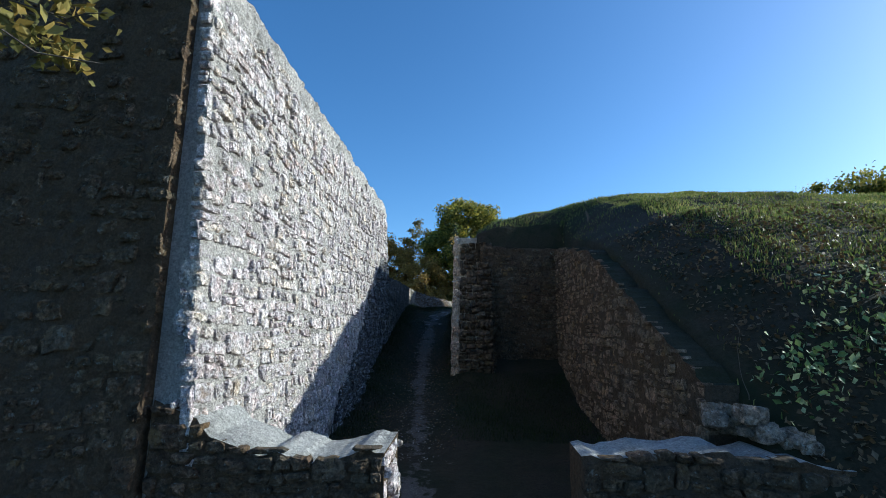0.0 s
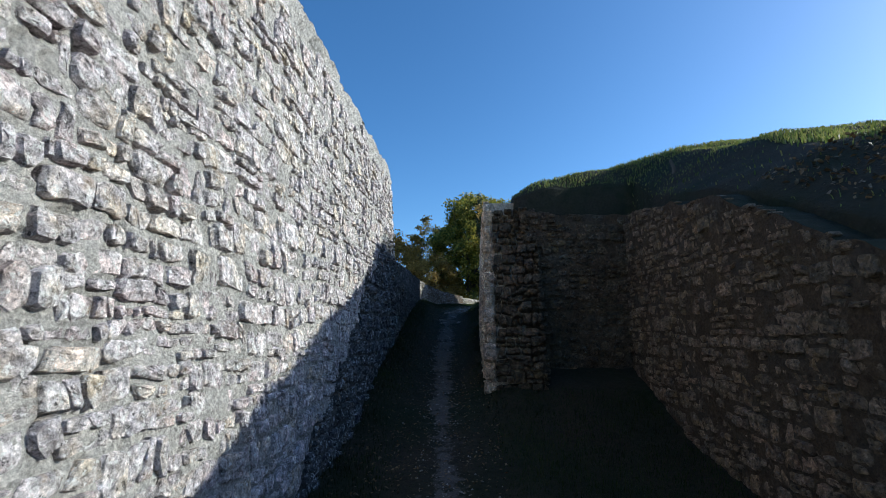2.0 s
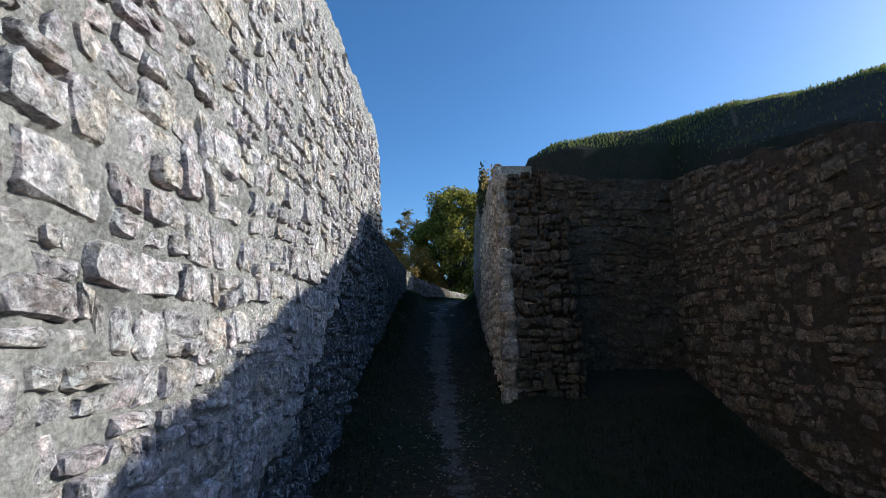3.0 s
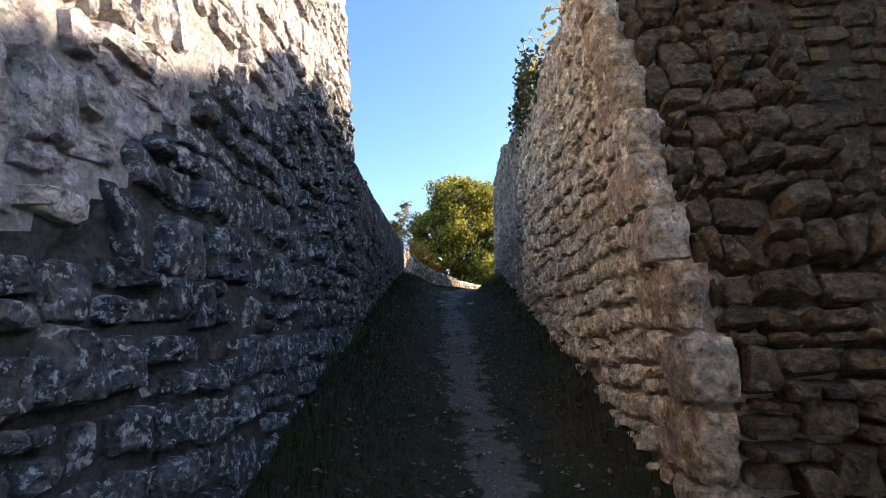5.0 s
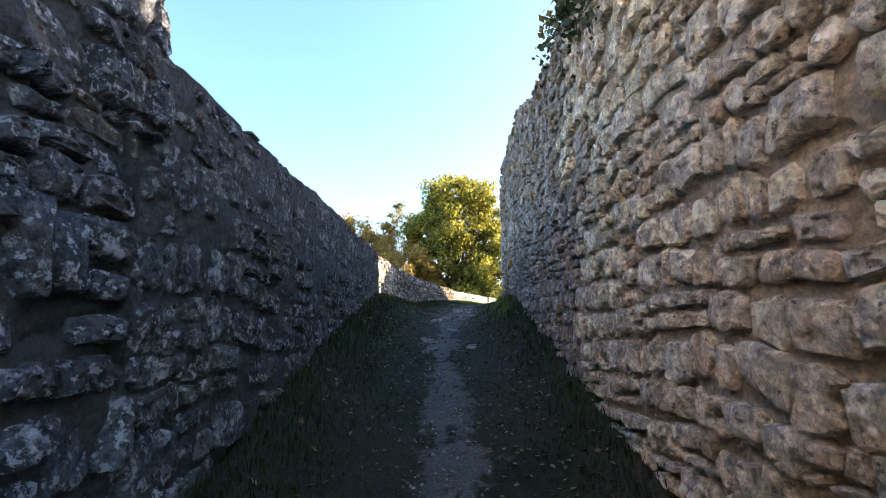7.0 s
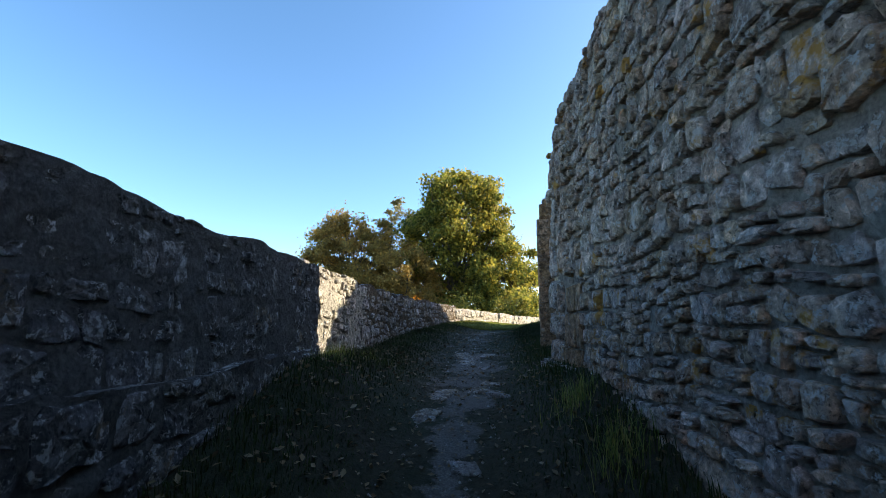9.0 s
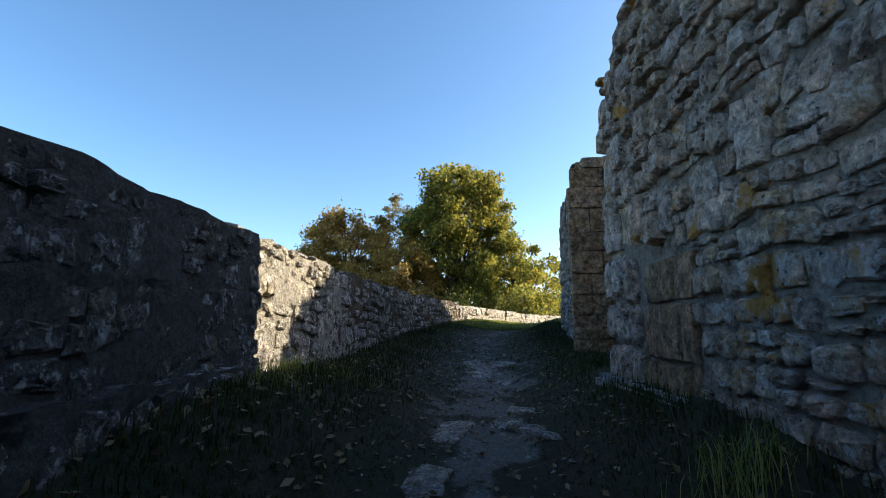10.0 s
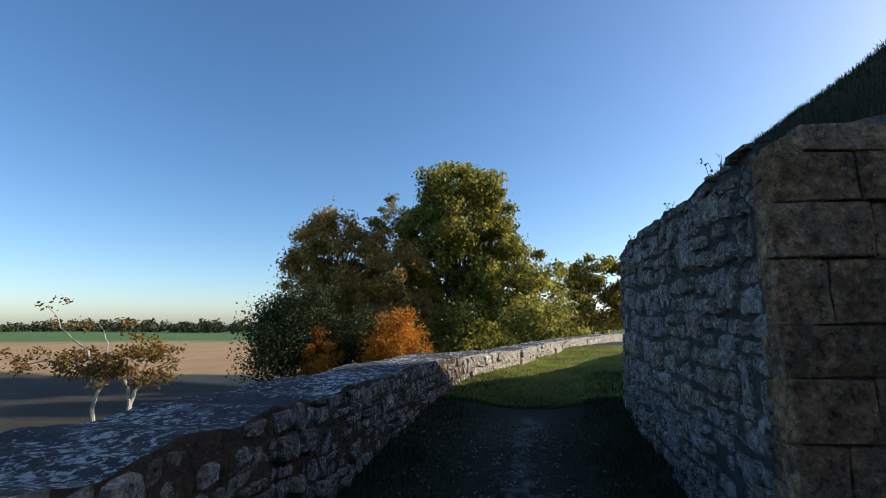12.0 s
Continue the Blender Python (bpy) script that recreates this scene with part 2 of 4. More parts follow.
M_ORANGE = leaf_material("orange_leaves", [(0.42, 0.17, 0.02), (0.55, 0.23, 0.025), (0.48, 0.14, 0.02), (0.34, 0.21, 0.03)], 0.5)
M_DKLEAF = leaf_material("dark_evergreen_leaves", [(0.02, 0.032, 0.012), (0.035, 0.05, 0.016), (0.05, 0.06, 0.02)])
M_BIRCH = leaf_material("yellowing_birch_leaves", [(0.16, 0.15, 0.06), (0.22, 0.19, 0.08), (0.26, 0.20, 0.09)])
M_IVY = leaf_material("ivy_leaves", [(0.022, 0.035, 0.012), (0.04, 0.06, 0.02), (0.06, 0.05, 0.02)], 0.15)
M_BRAMBLE = leaf_material("bramble_leaves", [(0.08, 0.13, 0.04), (0.18, 0.24, 0.08), (0.36, 0.40, 0.22)], 0.2)
M_HAW = leaf_material("hawthorn_leaves", [(0.14, 0.11, 0.03), (0.24, 0.12, 0.03), (0.10, 0.11, 0.03), (0.30, 0.10, 0.04)])
M_MAPLE = leaf_material("yellow_green_leaves", [(0.10, 0.10, 0.03), (0.24, 0.20, 0.05), (0.34, 0.23, 0.06)])
M_FALLEN = leaf_material("fallen_leaves", [(0.11, 0.062, 0.03), (0.17, 0.105, 0.045), (0.21, 0.15, 0.085), (0.08, 0.05, 0.026)], 0.1)
M_WOODS = leaf_material("far_woodland", [(0.035, 0.045, 0.025), (0.06, 0.065, 0.03), (0.09, 0.075, 0.035)], 0.1)
kb = Mat("bark")
M_BARK = kb.done(kb.ramp(kb.noise(9, 6, 0.7, (1, 1, 0.2)), (0.3, (0.055, 0.045, 0.035)), (0.7, (0.15, 0.125, 0.10))), ((kb.noise(14, 6, 0.7, (1, 1, 0.15)), 0.8, 0.05),))
kb = Mat("pale_bark")
M_PALEBARK = kb.done(kb.ramp(kb.noise(9, 6, 0.7), (0.3, (0.28, 0.25, 0.21)), (0.7, (0.50, 0.46, 0.40))), ((kb.noise(20, 5), 0.6, 0.03),))


# ---- meshes ----
def mesh_from(name, verts, faces, material, parent=None, smooth=False):
    me = bpy.data.meshes.new(name)
    me.from_pydata([tuple(v) for v in verts], [], [tuple(f) for f in faces])
    me.materials.append(material)
    if smooth:
        me.shade_smooth()
    me.update()
    ob = new(name, me)
    ob.parent = parent
    return ob


def grid_faces(n, m, offset=0, flip=False):
    out = []
    for i in range(n - 1):
        for j in range(m - 1):
            a, b, c, d = (offset + i * m + j, offset + (i + 1) * m + j, offset + (i + 1) * m + j + 1, offset + i * m + j + 1)
            out.append((a, d, c, b) if flip else (a, b, c, d))
    return out


def sstep(v, a, b):
    u = min(1.0, max(0.0, (v - a) / (b - a)))
    return u * u * (3 - 2 * u)


# ---- the lie of the land ----
PROFILE_Y = [-60, -6, 3, 7, 9.8, 12, 15, 16, 21, 24.8, 28, 32, 45, 70, 110]
PROFILE_Z = [0.1, 0.4, 0.5, 0.72, 1.05, 1.45, 2.03, 2.25, 3.28, 3.64, 3.88, 4.08, 4.05, 3.6, 1.5]
# inner faces of the parapets on the valley side, and of the upper wall on the mound side
VALLEY = [(-1.5, 14.5), (-1.62, 17), (-1.70, 20), (-1.72, 21.8), (-1.68, 23.3), (-1.52, 25.3), (-1.22, 27.0), (-0.72, 29.3), (-0.10, 31.6), (0.7, 33.4), (1.78, 35.7), (3.2, 39.8), (5.6, 45), (10.5, 54), (16, 63)]
UPPER = [(1.30, 24.70), (1.50, 25.6), (1.66, 26.6), (1.88, 27.8), (2.10, 28.8), (2.50, 30.0), (3.4, 31.2), (5.1, 32.9), (7.6, 36.5), (11.2, 41.7)]


def valley_x(y):
    return float(np.interp(y, [p[1] for p in VALLEY], [p[0] for p in VALLEY]))


def upper_x(y):
    return float(np.interp(y, [p[1] for p in UPPER], [p[0] for p in UPPER]))


def mound_z(x, y):
    if y > 22.5:
        rise = sstep(y, 24.7, 25.2)
        edge = upper_x(max(y, 24.8))
        top = 5.95 + 0.06 * max(0.0, x - 3.3) + rise * (0.40 + min(2.3, (0.34 + 0.54 * sstep(y, 25.3, 27.5)) * max(0.0, x - edge - 0.3)))
    else:
        top = float(np.interp(x, [1.2, 2.0, 3.4, 5.0, 7.5, 10, 13, 40], [5.52, 6.09, 6.61, 6.88, 7.0, 6.8, 6.4, 5.0])) + 0.35 * sstep(y, 15, 18.5)
    steep = sstep(y, 3.9, 5.3)
    slope = float(np.interp(y, [4.3, 5.4, 6.7, 8.5, 11.5, 12.5, 13.3, 15], [2.25, 2.85, 3.55, 4.4, 5.2, 5.75, 6.6, 8.0])) + (0.42 + 0.10 * steep + 0.22 * sstep(y, 8.8, 10.6)) * min(1.3, max(0.0, x - 3.95)) + 0.26 * min(0.9, max(0.0, x - 5.25)) + 0.06 * min(1.5, max(0.0, x - 6.15))
    if y < 4.3:
        slope = max(0.35, slope + 1.0 * (y - 4.3))
    k = 0.7
    h = max(0.0, k - abs(top - slope)) / k
    z = min(top, slope) - h * h * k * 0.25
    if y > 29:
        z = z + (min(z, 6.2) - z) * sstep(y, 29, 32)
    if y > 36:
        z = z + (4.0 - z) * sstep(y, 36, 44)
    return z + 0.10 * noise.noise((x * 0.7, y * 0.7, 3.0)) + 0.05 * noise.noise((x * 2.1, y * 2.1, 5.0))


def path_x(y):
    return float(np.interp(y, [-5, 2, 5, 9, 14, 20, 24, 28, 40], [1.2, 1.1, 0.5, 0.2, -0.2, -0.35, 0.05, 0.4, 4.0]))


def mound_edge(y):
    if y < 12.45:
        return 4.0
    if y < 22.5:
        return 1.4
    if y < 24.9:
        return 3.3
    return upper_x(y) + 0.35


def ground_z(x, y):
    z = float(np.interp(y, PROFILE_Y, PROFILE_Z))
    off = x - path_x(y)
    if 9 < y < 60:
        w = sstep(y, 9, 13.5)
        far = 1 - sstep(y, 20, 25)
        z += w * (0.14 + 0.42 * far) * sstep(abs(off), 0.3, 1.25)
    z += 0.03 * noise.noise((x * 1.3, y * 1.3, 0.0)) + 0.015 * noise.noise((x * 4, y * 4, 1.0))
    if y > 2.5 and y < 70 and x > 1:
        z = z + (mound_z(x, y) - z) * sstep(x, mound_edge(y) - 0.1, mound_edge(y) + 0.1)
    if x > 4.6 and y <= 2.5:
        z += 0.3 * sstep(x, 4.6, 7) * sstep(y, 0, 2.5)
    field = -1.2 + 1.2 * noise.noise((x * 0.004, y * 0.004, 9.0)) - 0.002 * min(800.0, max(0.0, y - 60))
    if y > 3.6:
        lim = (valley_x(y) if y > 14.5 else -1.5) - 0.75
        if x < lim:
            z = max(field, z - max(0.0, lim - x) * 1.1)
        if y > 63:
            z = field + (z - field) * sstep(x, 16 + (y - 63) * 0.4, 30 + (y - 63) * 0.4)
    return z


def spaced(a, b, step, far, grow=1.22):
    core = list(np.arange(a, b + 1e-6, step))
    d, lo, hi = step, [a], [b]
    while hi[-1] < far:
        d *= grow
        lo.append(lo[-1] - d)
        hi.append(hi[-1] + d)
    return lo[:0:-1] + core + hi[1:]


def build_ground():
    xs, ys = spaced(-3.3, 5.0, 0.13, 3200), spaced(1.0, 35.0, 0.16, 3200)
    verts, path, soil, crop = [], [], [], []
    for x in xs:
        for y in ys:
            z = ground_z(x, y)
            verts.append((x, y, z))
            w = 0.22 + 0.10 * noise.noise((0, y * 0.8, 4.0)) + (0.35 * sstep(y, 21, 24) * (1 - sstep(y, 25.5, 28)))
            path.append((0.74 + 0.26 * sstep(y, 8, 13) - 0.35 * sstep(y, 22.5, 25.0)) * max(0.0, 1 - abs(x - path_x(y)) / (2 * w)) if -8 < y < 45 else 0.0)
            low = 1.0 if (x < -9 or y > 66 or (y < -60)) else sstep(-x, 5, 9)
            soil.append(low * (1.0 if y > -40 else 0.6))
            far = math.hypot(x, y)
            crop.append(low * sstep(far + 0.55 * x, 165, 175) if y > 0 else low)
    ob = mesh_from("ground", verts, grid_faces(len(xs), len(ys)), M_GROUND, smooth=True)
    for name, values in (("path", path), ("soil", soil), ("crop", crop)):
        ob.data.attributes.new(name, "FLOAT", "POINT").data.foreach_set("value", values)
    return tagged(ob, "worn gravel path between grass verges, bare fields beyond", "ground", kind="structure")


build_ground()


# ---- masonry ----
def stone_mesh(corners, rng, depth, squared, tilt=1.0):
    """One stone from its outline (a, z): a back ring, a chipped rim, a rough face. Points come as (a, z, out)."""
    ring = []
    if squared:
        for i in range(4):
            p, q = corners[i], corners[(i + 1) % 4]
            for t in (0.0, 0.5):
                ring.append((p[0] + (q[0] - p[0]) * t + rng.uniform(-0.008, 0.008), p[1] + (q[1] - p[1]) * t + rng.uniform(-0.008, 0.008)))
    else:
        span = max(c[1] for c in corners) - min(c[1] for c in corners)
        jag = min(0.016, 0.10 * span)
        for i in range(len(corners)):
            p, q = corners[i], corners[(i + 1) % len(corners)]
            long = math.hypot(q[0] - p[0], q[1] - p[1])
            cuts = (0.5,) if long < 0.045 else (rng.uniform(0.10, 0.3), rng.uniform(0.7, 0.90)) if long < 0.17 else (rng.uniform(0.06, 0.2), rng.uniform(0.35, 0.65), rng.uniform(0.8, 0.94))
            for t in cuts:
                ring.append((p[0] + (q[0] - p[0]) * t + rng.uniform(-jag, jag), p[1] + (q[1] - p[1]) * t + rng.uniform(-jag, jag)))
    n = len(ring)
    cx, cy = sum(p[0] for p in ring) / n, sum(p[1] for p in ring) / n
    tx, ty = rng.uniform(-0.11, 0.11) * tilt, rng.uniform(-0.12, 0.10) * tilt
    if squared:
        tx, ty = tx * 0.15, ty * 0.15
    inset = (0.05 if squared else rng.uniform(0.07, 0.16))
    top = []
    for x, y in ring:
        k = inset * rng.uniform(0.5, 1.5)
        top.append((x + (cx - x) * k, y + (cy - y) * k))
    rough = 0.0035 if squared else min(0.011, 0.005 + 0.10 * depth)
    verts = [(x, y, -0.08) for x, y in ring]
    verts += [(x, y, depth * rng.uniform(0.0, 0.45) + tx * (x - cx) * 0.5 + ty * (y - cy) * 0.5) for x, y in ring]
    for level, share in enumerate((0.0, 0.30, 0.66)):
        for x, y in top:
            k = share + (rng.uniform(-0.09, 0.09) if share and not squared else 0)
            px, py = x + (cx - x) * k, y + (cy - y) * k
            verts.append((px, py, depth * (0.92 + 0.10 * level) + tx * (px - cx) + ty * (py - cy) + rng.uniform(-rough, rough)))
    verts.append((cx, cy, depth * 1.15 + rng.uniform(-rough, rough)))
    faces = []
    for r in range(4):
        for i in range(n):
            j = (i + 1) % n
            a, b, c, d = r * n + i, r * n + j, (r + 1) * n + j, (r + 1) * n + i
            faces += [(a, b, c, d)] if r == 0 or squared else ([(a, b, c), (a, c, d)] if (i + r) % 2 else [(a, b, d), (b, c, d)])
    faces += [(4 * n + i, 4 * n + (i + 1) % n, 5 * n) for i in range(n)]
    return verts, faces


def clip(poly, nx, nz, d):
    """The part of a convex outline where nx * a + nz * z < d."""
    out, m = [], len(poly)
    side = [p[0] * nx + p[1] * nz - d for p in poly]
    for i in range(m):
        j = (i + 1) % m
        if side[i] <= 0:
            out.append(poly[i])
        if (side[i] < 0) != (side[j] < 0) and side[i] != side[j]:
            t = side[i] / (side[i] - side[j])
            out.append((poly[i][0] + (poly[j][0] - poly[i][0]) * t, poly[i][1] + (poly[j][1] - poly[i][1]) * t))
    return out


def rubble_cells(a0, a1, z0, z1, sizes, rng, seed, wanted, single):
    """Outlines of rough stones laid in wavering bands: big ones as high as the band, else two or three thinner courses."""
    wmin, wmax, hmin, hmax = sizes

    def moved(a, z):
        return (a + 0.03 * noise.noise((a * 2.1, z * 2.1, seed * 1.7)), z + 0.10 * noise.noise((a * 0.7, z * 0.5, seed * 3.1)) + 0.04 * noise.noise((a * 3.2, z * 2.4, seed * 0.9)))

    cells = []

    def row(left, right, low, high):
        h, a, skew = high - low, left, 0.0
        while a < right - 0.01:
            w = rng.uniform(wmin, wmax) * (0.35 + 0.65 * min(1.0, h / hmax))
            b = a + w
            if right - b < wmin * 0.7:
                b = right
            tilt = rng.uniform(-0.2, 0.2) * h if b < right else 0.0
            lip = [rng.uniform(0, 0.10) * h for _ in range(4)]
            poly = [(a - skew, low + lip[0]), (b - tilt, low + lip[1]), (b + tilt, high - lip[2]), (a + skew, high - lip[3])]
            if wanted((a + b) / 2, (low + high) / 2):
                poly = [moved(*p) for p in poly]
                poly = clip(clip(poly, 1, 0, a1), -1, 0, -a0)
                if len(poly) > 2:
                    cells.append(poly)
            a, skew = b, tilt

    z = z0
    while z < z1 + hmax:
        tall = rng.uniform(0.85, 1.4) * hmax
        a = a0 - rng.uniform(0, wmax)
        while a < a1 + 0.2:
            pick = rng.random()
            if pick < single:
                b = a + rng.uniform(0.5, 1.1) * wmax
                cuts = (0.0, 1.0)
            elif pick < 0.94 or tall < 3.2 * hmin:
                b = a + rng.uniform(0.5, 1.5) * wmax
                cuts = (0.0, rng.uniform(0.34, 0.66), 1.0)
            else:
                b = a + rng.uniform(0.8, 1.7) * wmax
                cuts = (0.0, rng.uniform(0.27, 0.38), rng.uniform(0.6, 0.72), 1.0)
            lift = rng.uniform(-0.09, 0.09) * tall
            for lo, hi in zip(cuts, cuts[1:]):
                row(a, b, z + lift + tall * lo, z + lift + tall * hi)
            a = b
        z += tall
    return cells


LATER = []


def lay(owner, place, a0, a1, base, top, material, sizes, depth, near=None, limit=300, kind="rubble", seed=1, joint=0.02, skip=None, single=0.5, tilt=1.0, spread=(0.1, 1.6)):
    """Courses of stones on the face place(a, z) -> point; near(a, z) picks those that are parts of their own."""
    LATER.append((owner, place, a0, a1, base, top, material, sizes, depth, near, limit, kind, seed, joint, skip, single, tilt, spread))


def lay_now(owner, place, a0, a1, base, top, material, sizes, depth, near, limit, kind, seed, joint, skip, single, tilt, spread):
    rng = random.Random(seed)
    wmin, wmax, hmin, hmax = sizes
    squared = kind == "block"
    verts, faces, count = [], [], 0
    z = min(base(a0), base(a1), base((a0 + a1) / 2)) - 0.15
    zmax = max(top(a0 + (a1 - a0) * i / 24) for i in range(25))
    outlines = []
    if squared:
        bed = z
        while bed < zmax:
            up, a = bed + rng.uniform(hmin, hmax), a0 - rng.uniform(0, wmax * 0.6)
            while a < a1:
                b = a + rng.uniform(wmin, wmax)
                lo, hi = max(a, a0), min(b, a1)
                if hi - lo > 0.06 and bed < top((lo + hi) / 2) - 0.05:
                    g, lid = joint / 2, top((lo + hi) / 2)
                    outlines.append([(lo + g, bed + g), (hi - g, bed + g), (hi - g, min(lid, up - g)), (lo + g, min(lid, up - g))])
                a = b
            bed = up
    else:
        def wanted(a, zc):
            return a0 - 0.1 < a < a1 + 0.1 and base(a) - 0.12 < zc < top(a) + 0.1 and not (skip and skip(a, zc))
        for poly in rubble_cells(a0, a1, z, zmax, sizes, rng, seed, wanted, single):
            c = sum(p[0] for p in poly) / len(poly)
            zc = sum(p[1] for p in poly) / len(poly)
            poly = clip(poly, 0, 1, top(c) - 0.005)
            if len(poly) < 3 or rng.random() < 0.025:
                continue
            wide = max(p[0] for p in poly) - min(p[0] for p in poly)
            high = max(p[1] for p in poly) - min(p[1] for p in poly)
            if min(wide, high) < 0.04:
                continue
            g = joint * rng.uniform(0.35, 1.3)
            outlines.append([(c + (x - c) * max(0.5, 1 - g / wide), zc + (y - zc) * max(0.5, 1 - g / high)) for x, y in poly])
    for corners in outlines:
        c = sum(p[0] for p in corners) / len(corners)
        zc = sum(p[1] for p in corners) / len(corners)
        if zc < base(c) - 0.12 or (skip and skip(c, zc)):
            continue
        p = place(c, zc)
        u = (place(c + 0.05, zc) - place(c - 0.05, zc)).normalized()
        v = place(c, zc + 0.05) - place(c, zc - 0.05)
        v = (v - u * v.dot(u)).normalized()
        n = u.cross(v)
        local, sf = stone_mesh(corners, rng, depth * rng.uniform(*spread), squared, tilt)
        pts = [u * (x - c) + v * (y - zc) + n * q for x, y, q in local]
        if near and count < limit and near(c, zc):
            ob = mesh_from("stone", pts, sf, material, owner)
            ob.location = p
            count += 1
        else:
            o = len(verts)
            verts += [p + q for q in pts]
            faces += [tuple(o + i for i in f) for f in sf]
    if verts:
        tagged(mesh_from("stonework", verts, faces, material, owner), kind="stuff")


def smooth_line(points, step=0.25):
    pts = [Vector((*p, 0)) for p in points]
    out = []
    for i in range(len(pts) - 1):
        p0, p1, p2, p3 = pts[max(0, i - 1)], pts[i], pts[i + 1], pts[min(len(pts) - 1, i + 2)]
        m = max(1, int((p2 - p1).length / step))
        for k in range(m):
            t = k / m
            out.append(0.5 * (2 * p1 + (p2 - p0) * t + (2 * p0 - 5 * p1 + 4 * p2 - p3) * t * t + (3 * p1 - p0 - 3 * p2 + p3) * t ** 3))
    return out + [pts[-1]]


class Line:
    """A course in plan: at(s) and across(s), to the left of its run."""

    def __init__(self, points):
        self.p = smooth_line(points)
        d = [0.0]
        for a, b in zip(self.p, self.p[1:]):
            d.append(d[-1] + (b - a).length)
        self.s, self.length = d, d[-1]
        self.px, self.py = [q.x for q in self.p], [q.y for q in self.p]

    def at(self, s):
        if s < 0 or s > self.length:
            a, b = (self.p[0], self.p[1]) if s < 0 else (self.p[-2], self.p[-1])
            run = (b - a).normalized()
            return (a + run * s) if s < 0 else (b + run * (s - self.length))
        return Vector((np.interp(s, self.s, self.px), np.interp(s, self.s, self.py), 0))

    def across(self, s):
        t = (self.at(s + 0.1) - self.at(s - 0.1)).normalized()
        return Vector((-t.y, t.x, 0))


def wall(name, line, side, thick, base, top, batter, lean, material, label, category="wall", step=0.085, rough=0.036, fill=0.005, cap=None, parent=None, s0=0.0, s1=None, zref=0.0, zone=None):
    """A wall along a line; side=1: its body lies to the left of the run. lean(z): how far its start draws back. Returns it and its face."""
    s1 = line.length if s1 is None else s1

    def place(s, z):
        out = line.at(s) + line.across(s) * side * batter * (z - zref)
        return Vector((out.x, out.y, z))

    nu = max(2, int((s1 - s0) / step) + 1)
    hs = max(top(s0), top(s1), top((s0 + s1) / 2)) - min(base(s0), base(s1))
    nv = max(2, int(hs / step) + 1)
    verts, seed = [], sum(map(ord, name)) % 50
    for skin in (0, 1):
        for i in range(nu):
            for j in range(nv):
                u = i / (nu - 1)
                s = s0 + (s1 - s0) * u
                zb, zt = base(s) - 0.4, top(s)
                z = zb + (zt - zb) * j / (nv - 1)
                s = s + lean(z) * (1 - u)
                zt2 = top(s)
                p = place(s, min(z, zt2))
                n = line.across(s) * side
                q = noise.noise((p.x * 1.7, p.y * 1.7, p.z * 1.7 + seed)) + 0.5 * noise.noise((p.x * 5, p.y * 5, p.z * 5 + seed))
                if skin:
                    width = thick - batter * (z - zref) * 0.3
                    p = p + n * max(0.25, width) - n * q * rough
                else:
                    fine = noise.noise((p.x * 13, p.y * 13, p.z * 13 + seed))
                    mid = noise.noise((p.x * 5.5, p.y * 5.5, p.z * 5.5 + seed))
                    hole = noise.noise((p.x * 8.5, p.y * 8.5, p.z * 10 + seed + 20))
                    p = p - n * (fill + rough * (0.35 * q + 0.5 * mid + 0.45 * fine) - 2.6 * rough * max(0.0, hole - 0.22))
                if j == nv - 1:
                    p = p + Vector((0, 0, rough * 1.5 * q))
                verts.append(p)
    k = nu * nv
    faces = grid_faces(nu, nv, 0, side < 0) + grid_faces(nu, nv, k, side > 0)
    ring = [(i, 0) for i in range(nu)] + [(nu - 1, j) for j in range(1, nv)] + [(i, nv - 1) for i in range(nu - 2, -1, -1)] + [(0, j) for j in range(nv - 2, 0, -1)]
    capfaces = set()
    for a, b in zip(ring, ring[1:] + ring[:1]):
        ia, ib = a[0] * nv + a[1], b[0] * nv + b[1]
        f = (ib, ia, k + ia, k + ib)
        if a[1] == nv - 1 and b[1] == nv - 1:
            capfaces.add(len(faces))
        faces.append(f if side > 0 else f[::-1])
    ob = mesh_from(name, verts, faces, material, parent)
    if cap:
        ob.data.materials.append(cap)
        for i in capfaces:
            ob.data.polygons[i].material_index = 1
    if zone:
        slot = len(ob.data.materials)
        ob.data.materials.append(zone[0])
        for f in ob.data.polygons:
            if f.material_index == 0 and zone[1](f.center):
                f.material_index = slot
    return tagged(ob, label, category, kind="structure"), place


def ragged(z, seed, amount=0.12, scale=1.6):
    return lambda s: z(s) + amount * noise.noise((s * scale, seed, 0.0)) + 0.6 * amount * noise.noise((s * scale * 3.3, seed, 7.0))


def table(*pairs):
    a, b = [p[0] for p in pairs], [p[1] for p in pairs]
    return lambda s: float(np.interp(s, a, b))


def no_lean(z):
    return 0.0


def flat(v):
    return lambda s: v


# tall curtain wall on the valley side
lw_line = Line([(-1.255, 3.2), (-1.255, 9), (-1.255, 14.45)])
lw_base = lambda s: ground_z(-1.3, 3.2 + s)
lw_top = ragged(flat(6.9), 2.0, 0.05)
def shaded_part(s, z):
    """The shaded part of the passage wall, where darker, lichened stone carries the shade."""
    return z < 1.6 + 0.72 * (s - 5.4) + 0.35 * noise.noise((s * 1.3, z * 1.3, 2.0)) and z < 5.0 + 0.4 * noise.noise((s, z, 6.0))


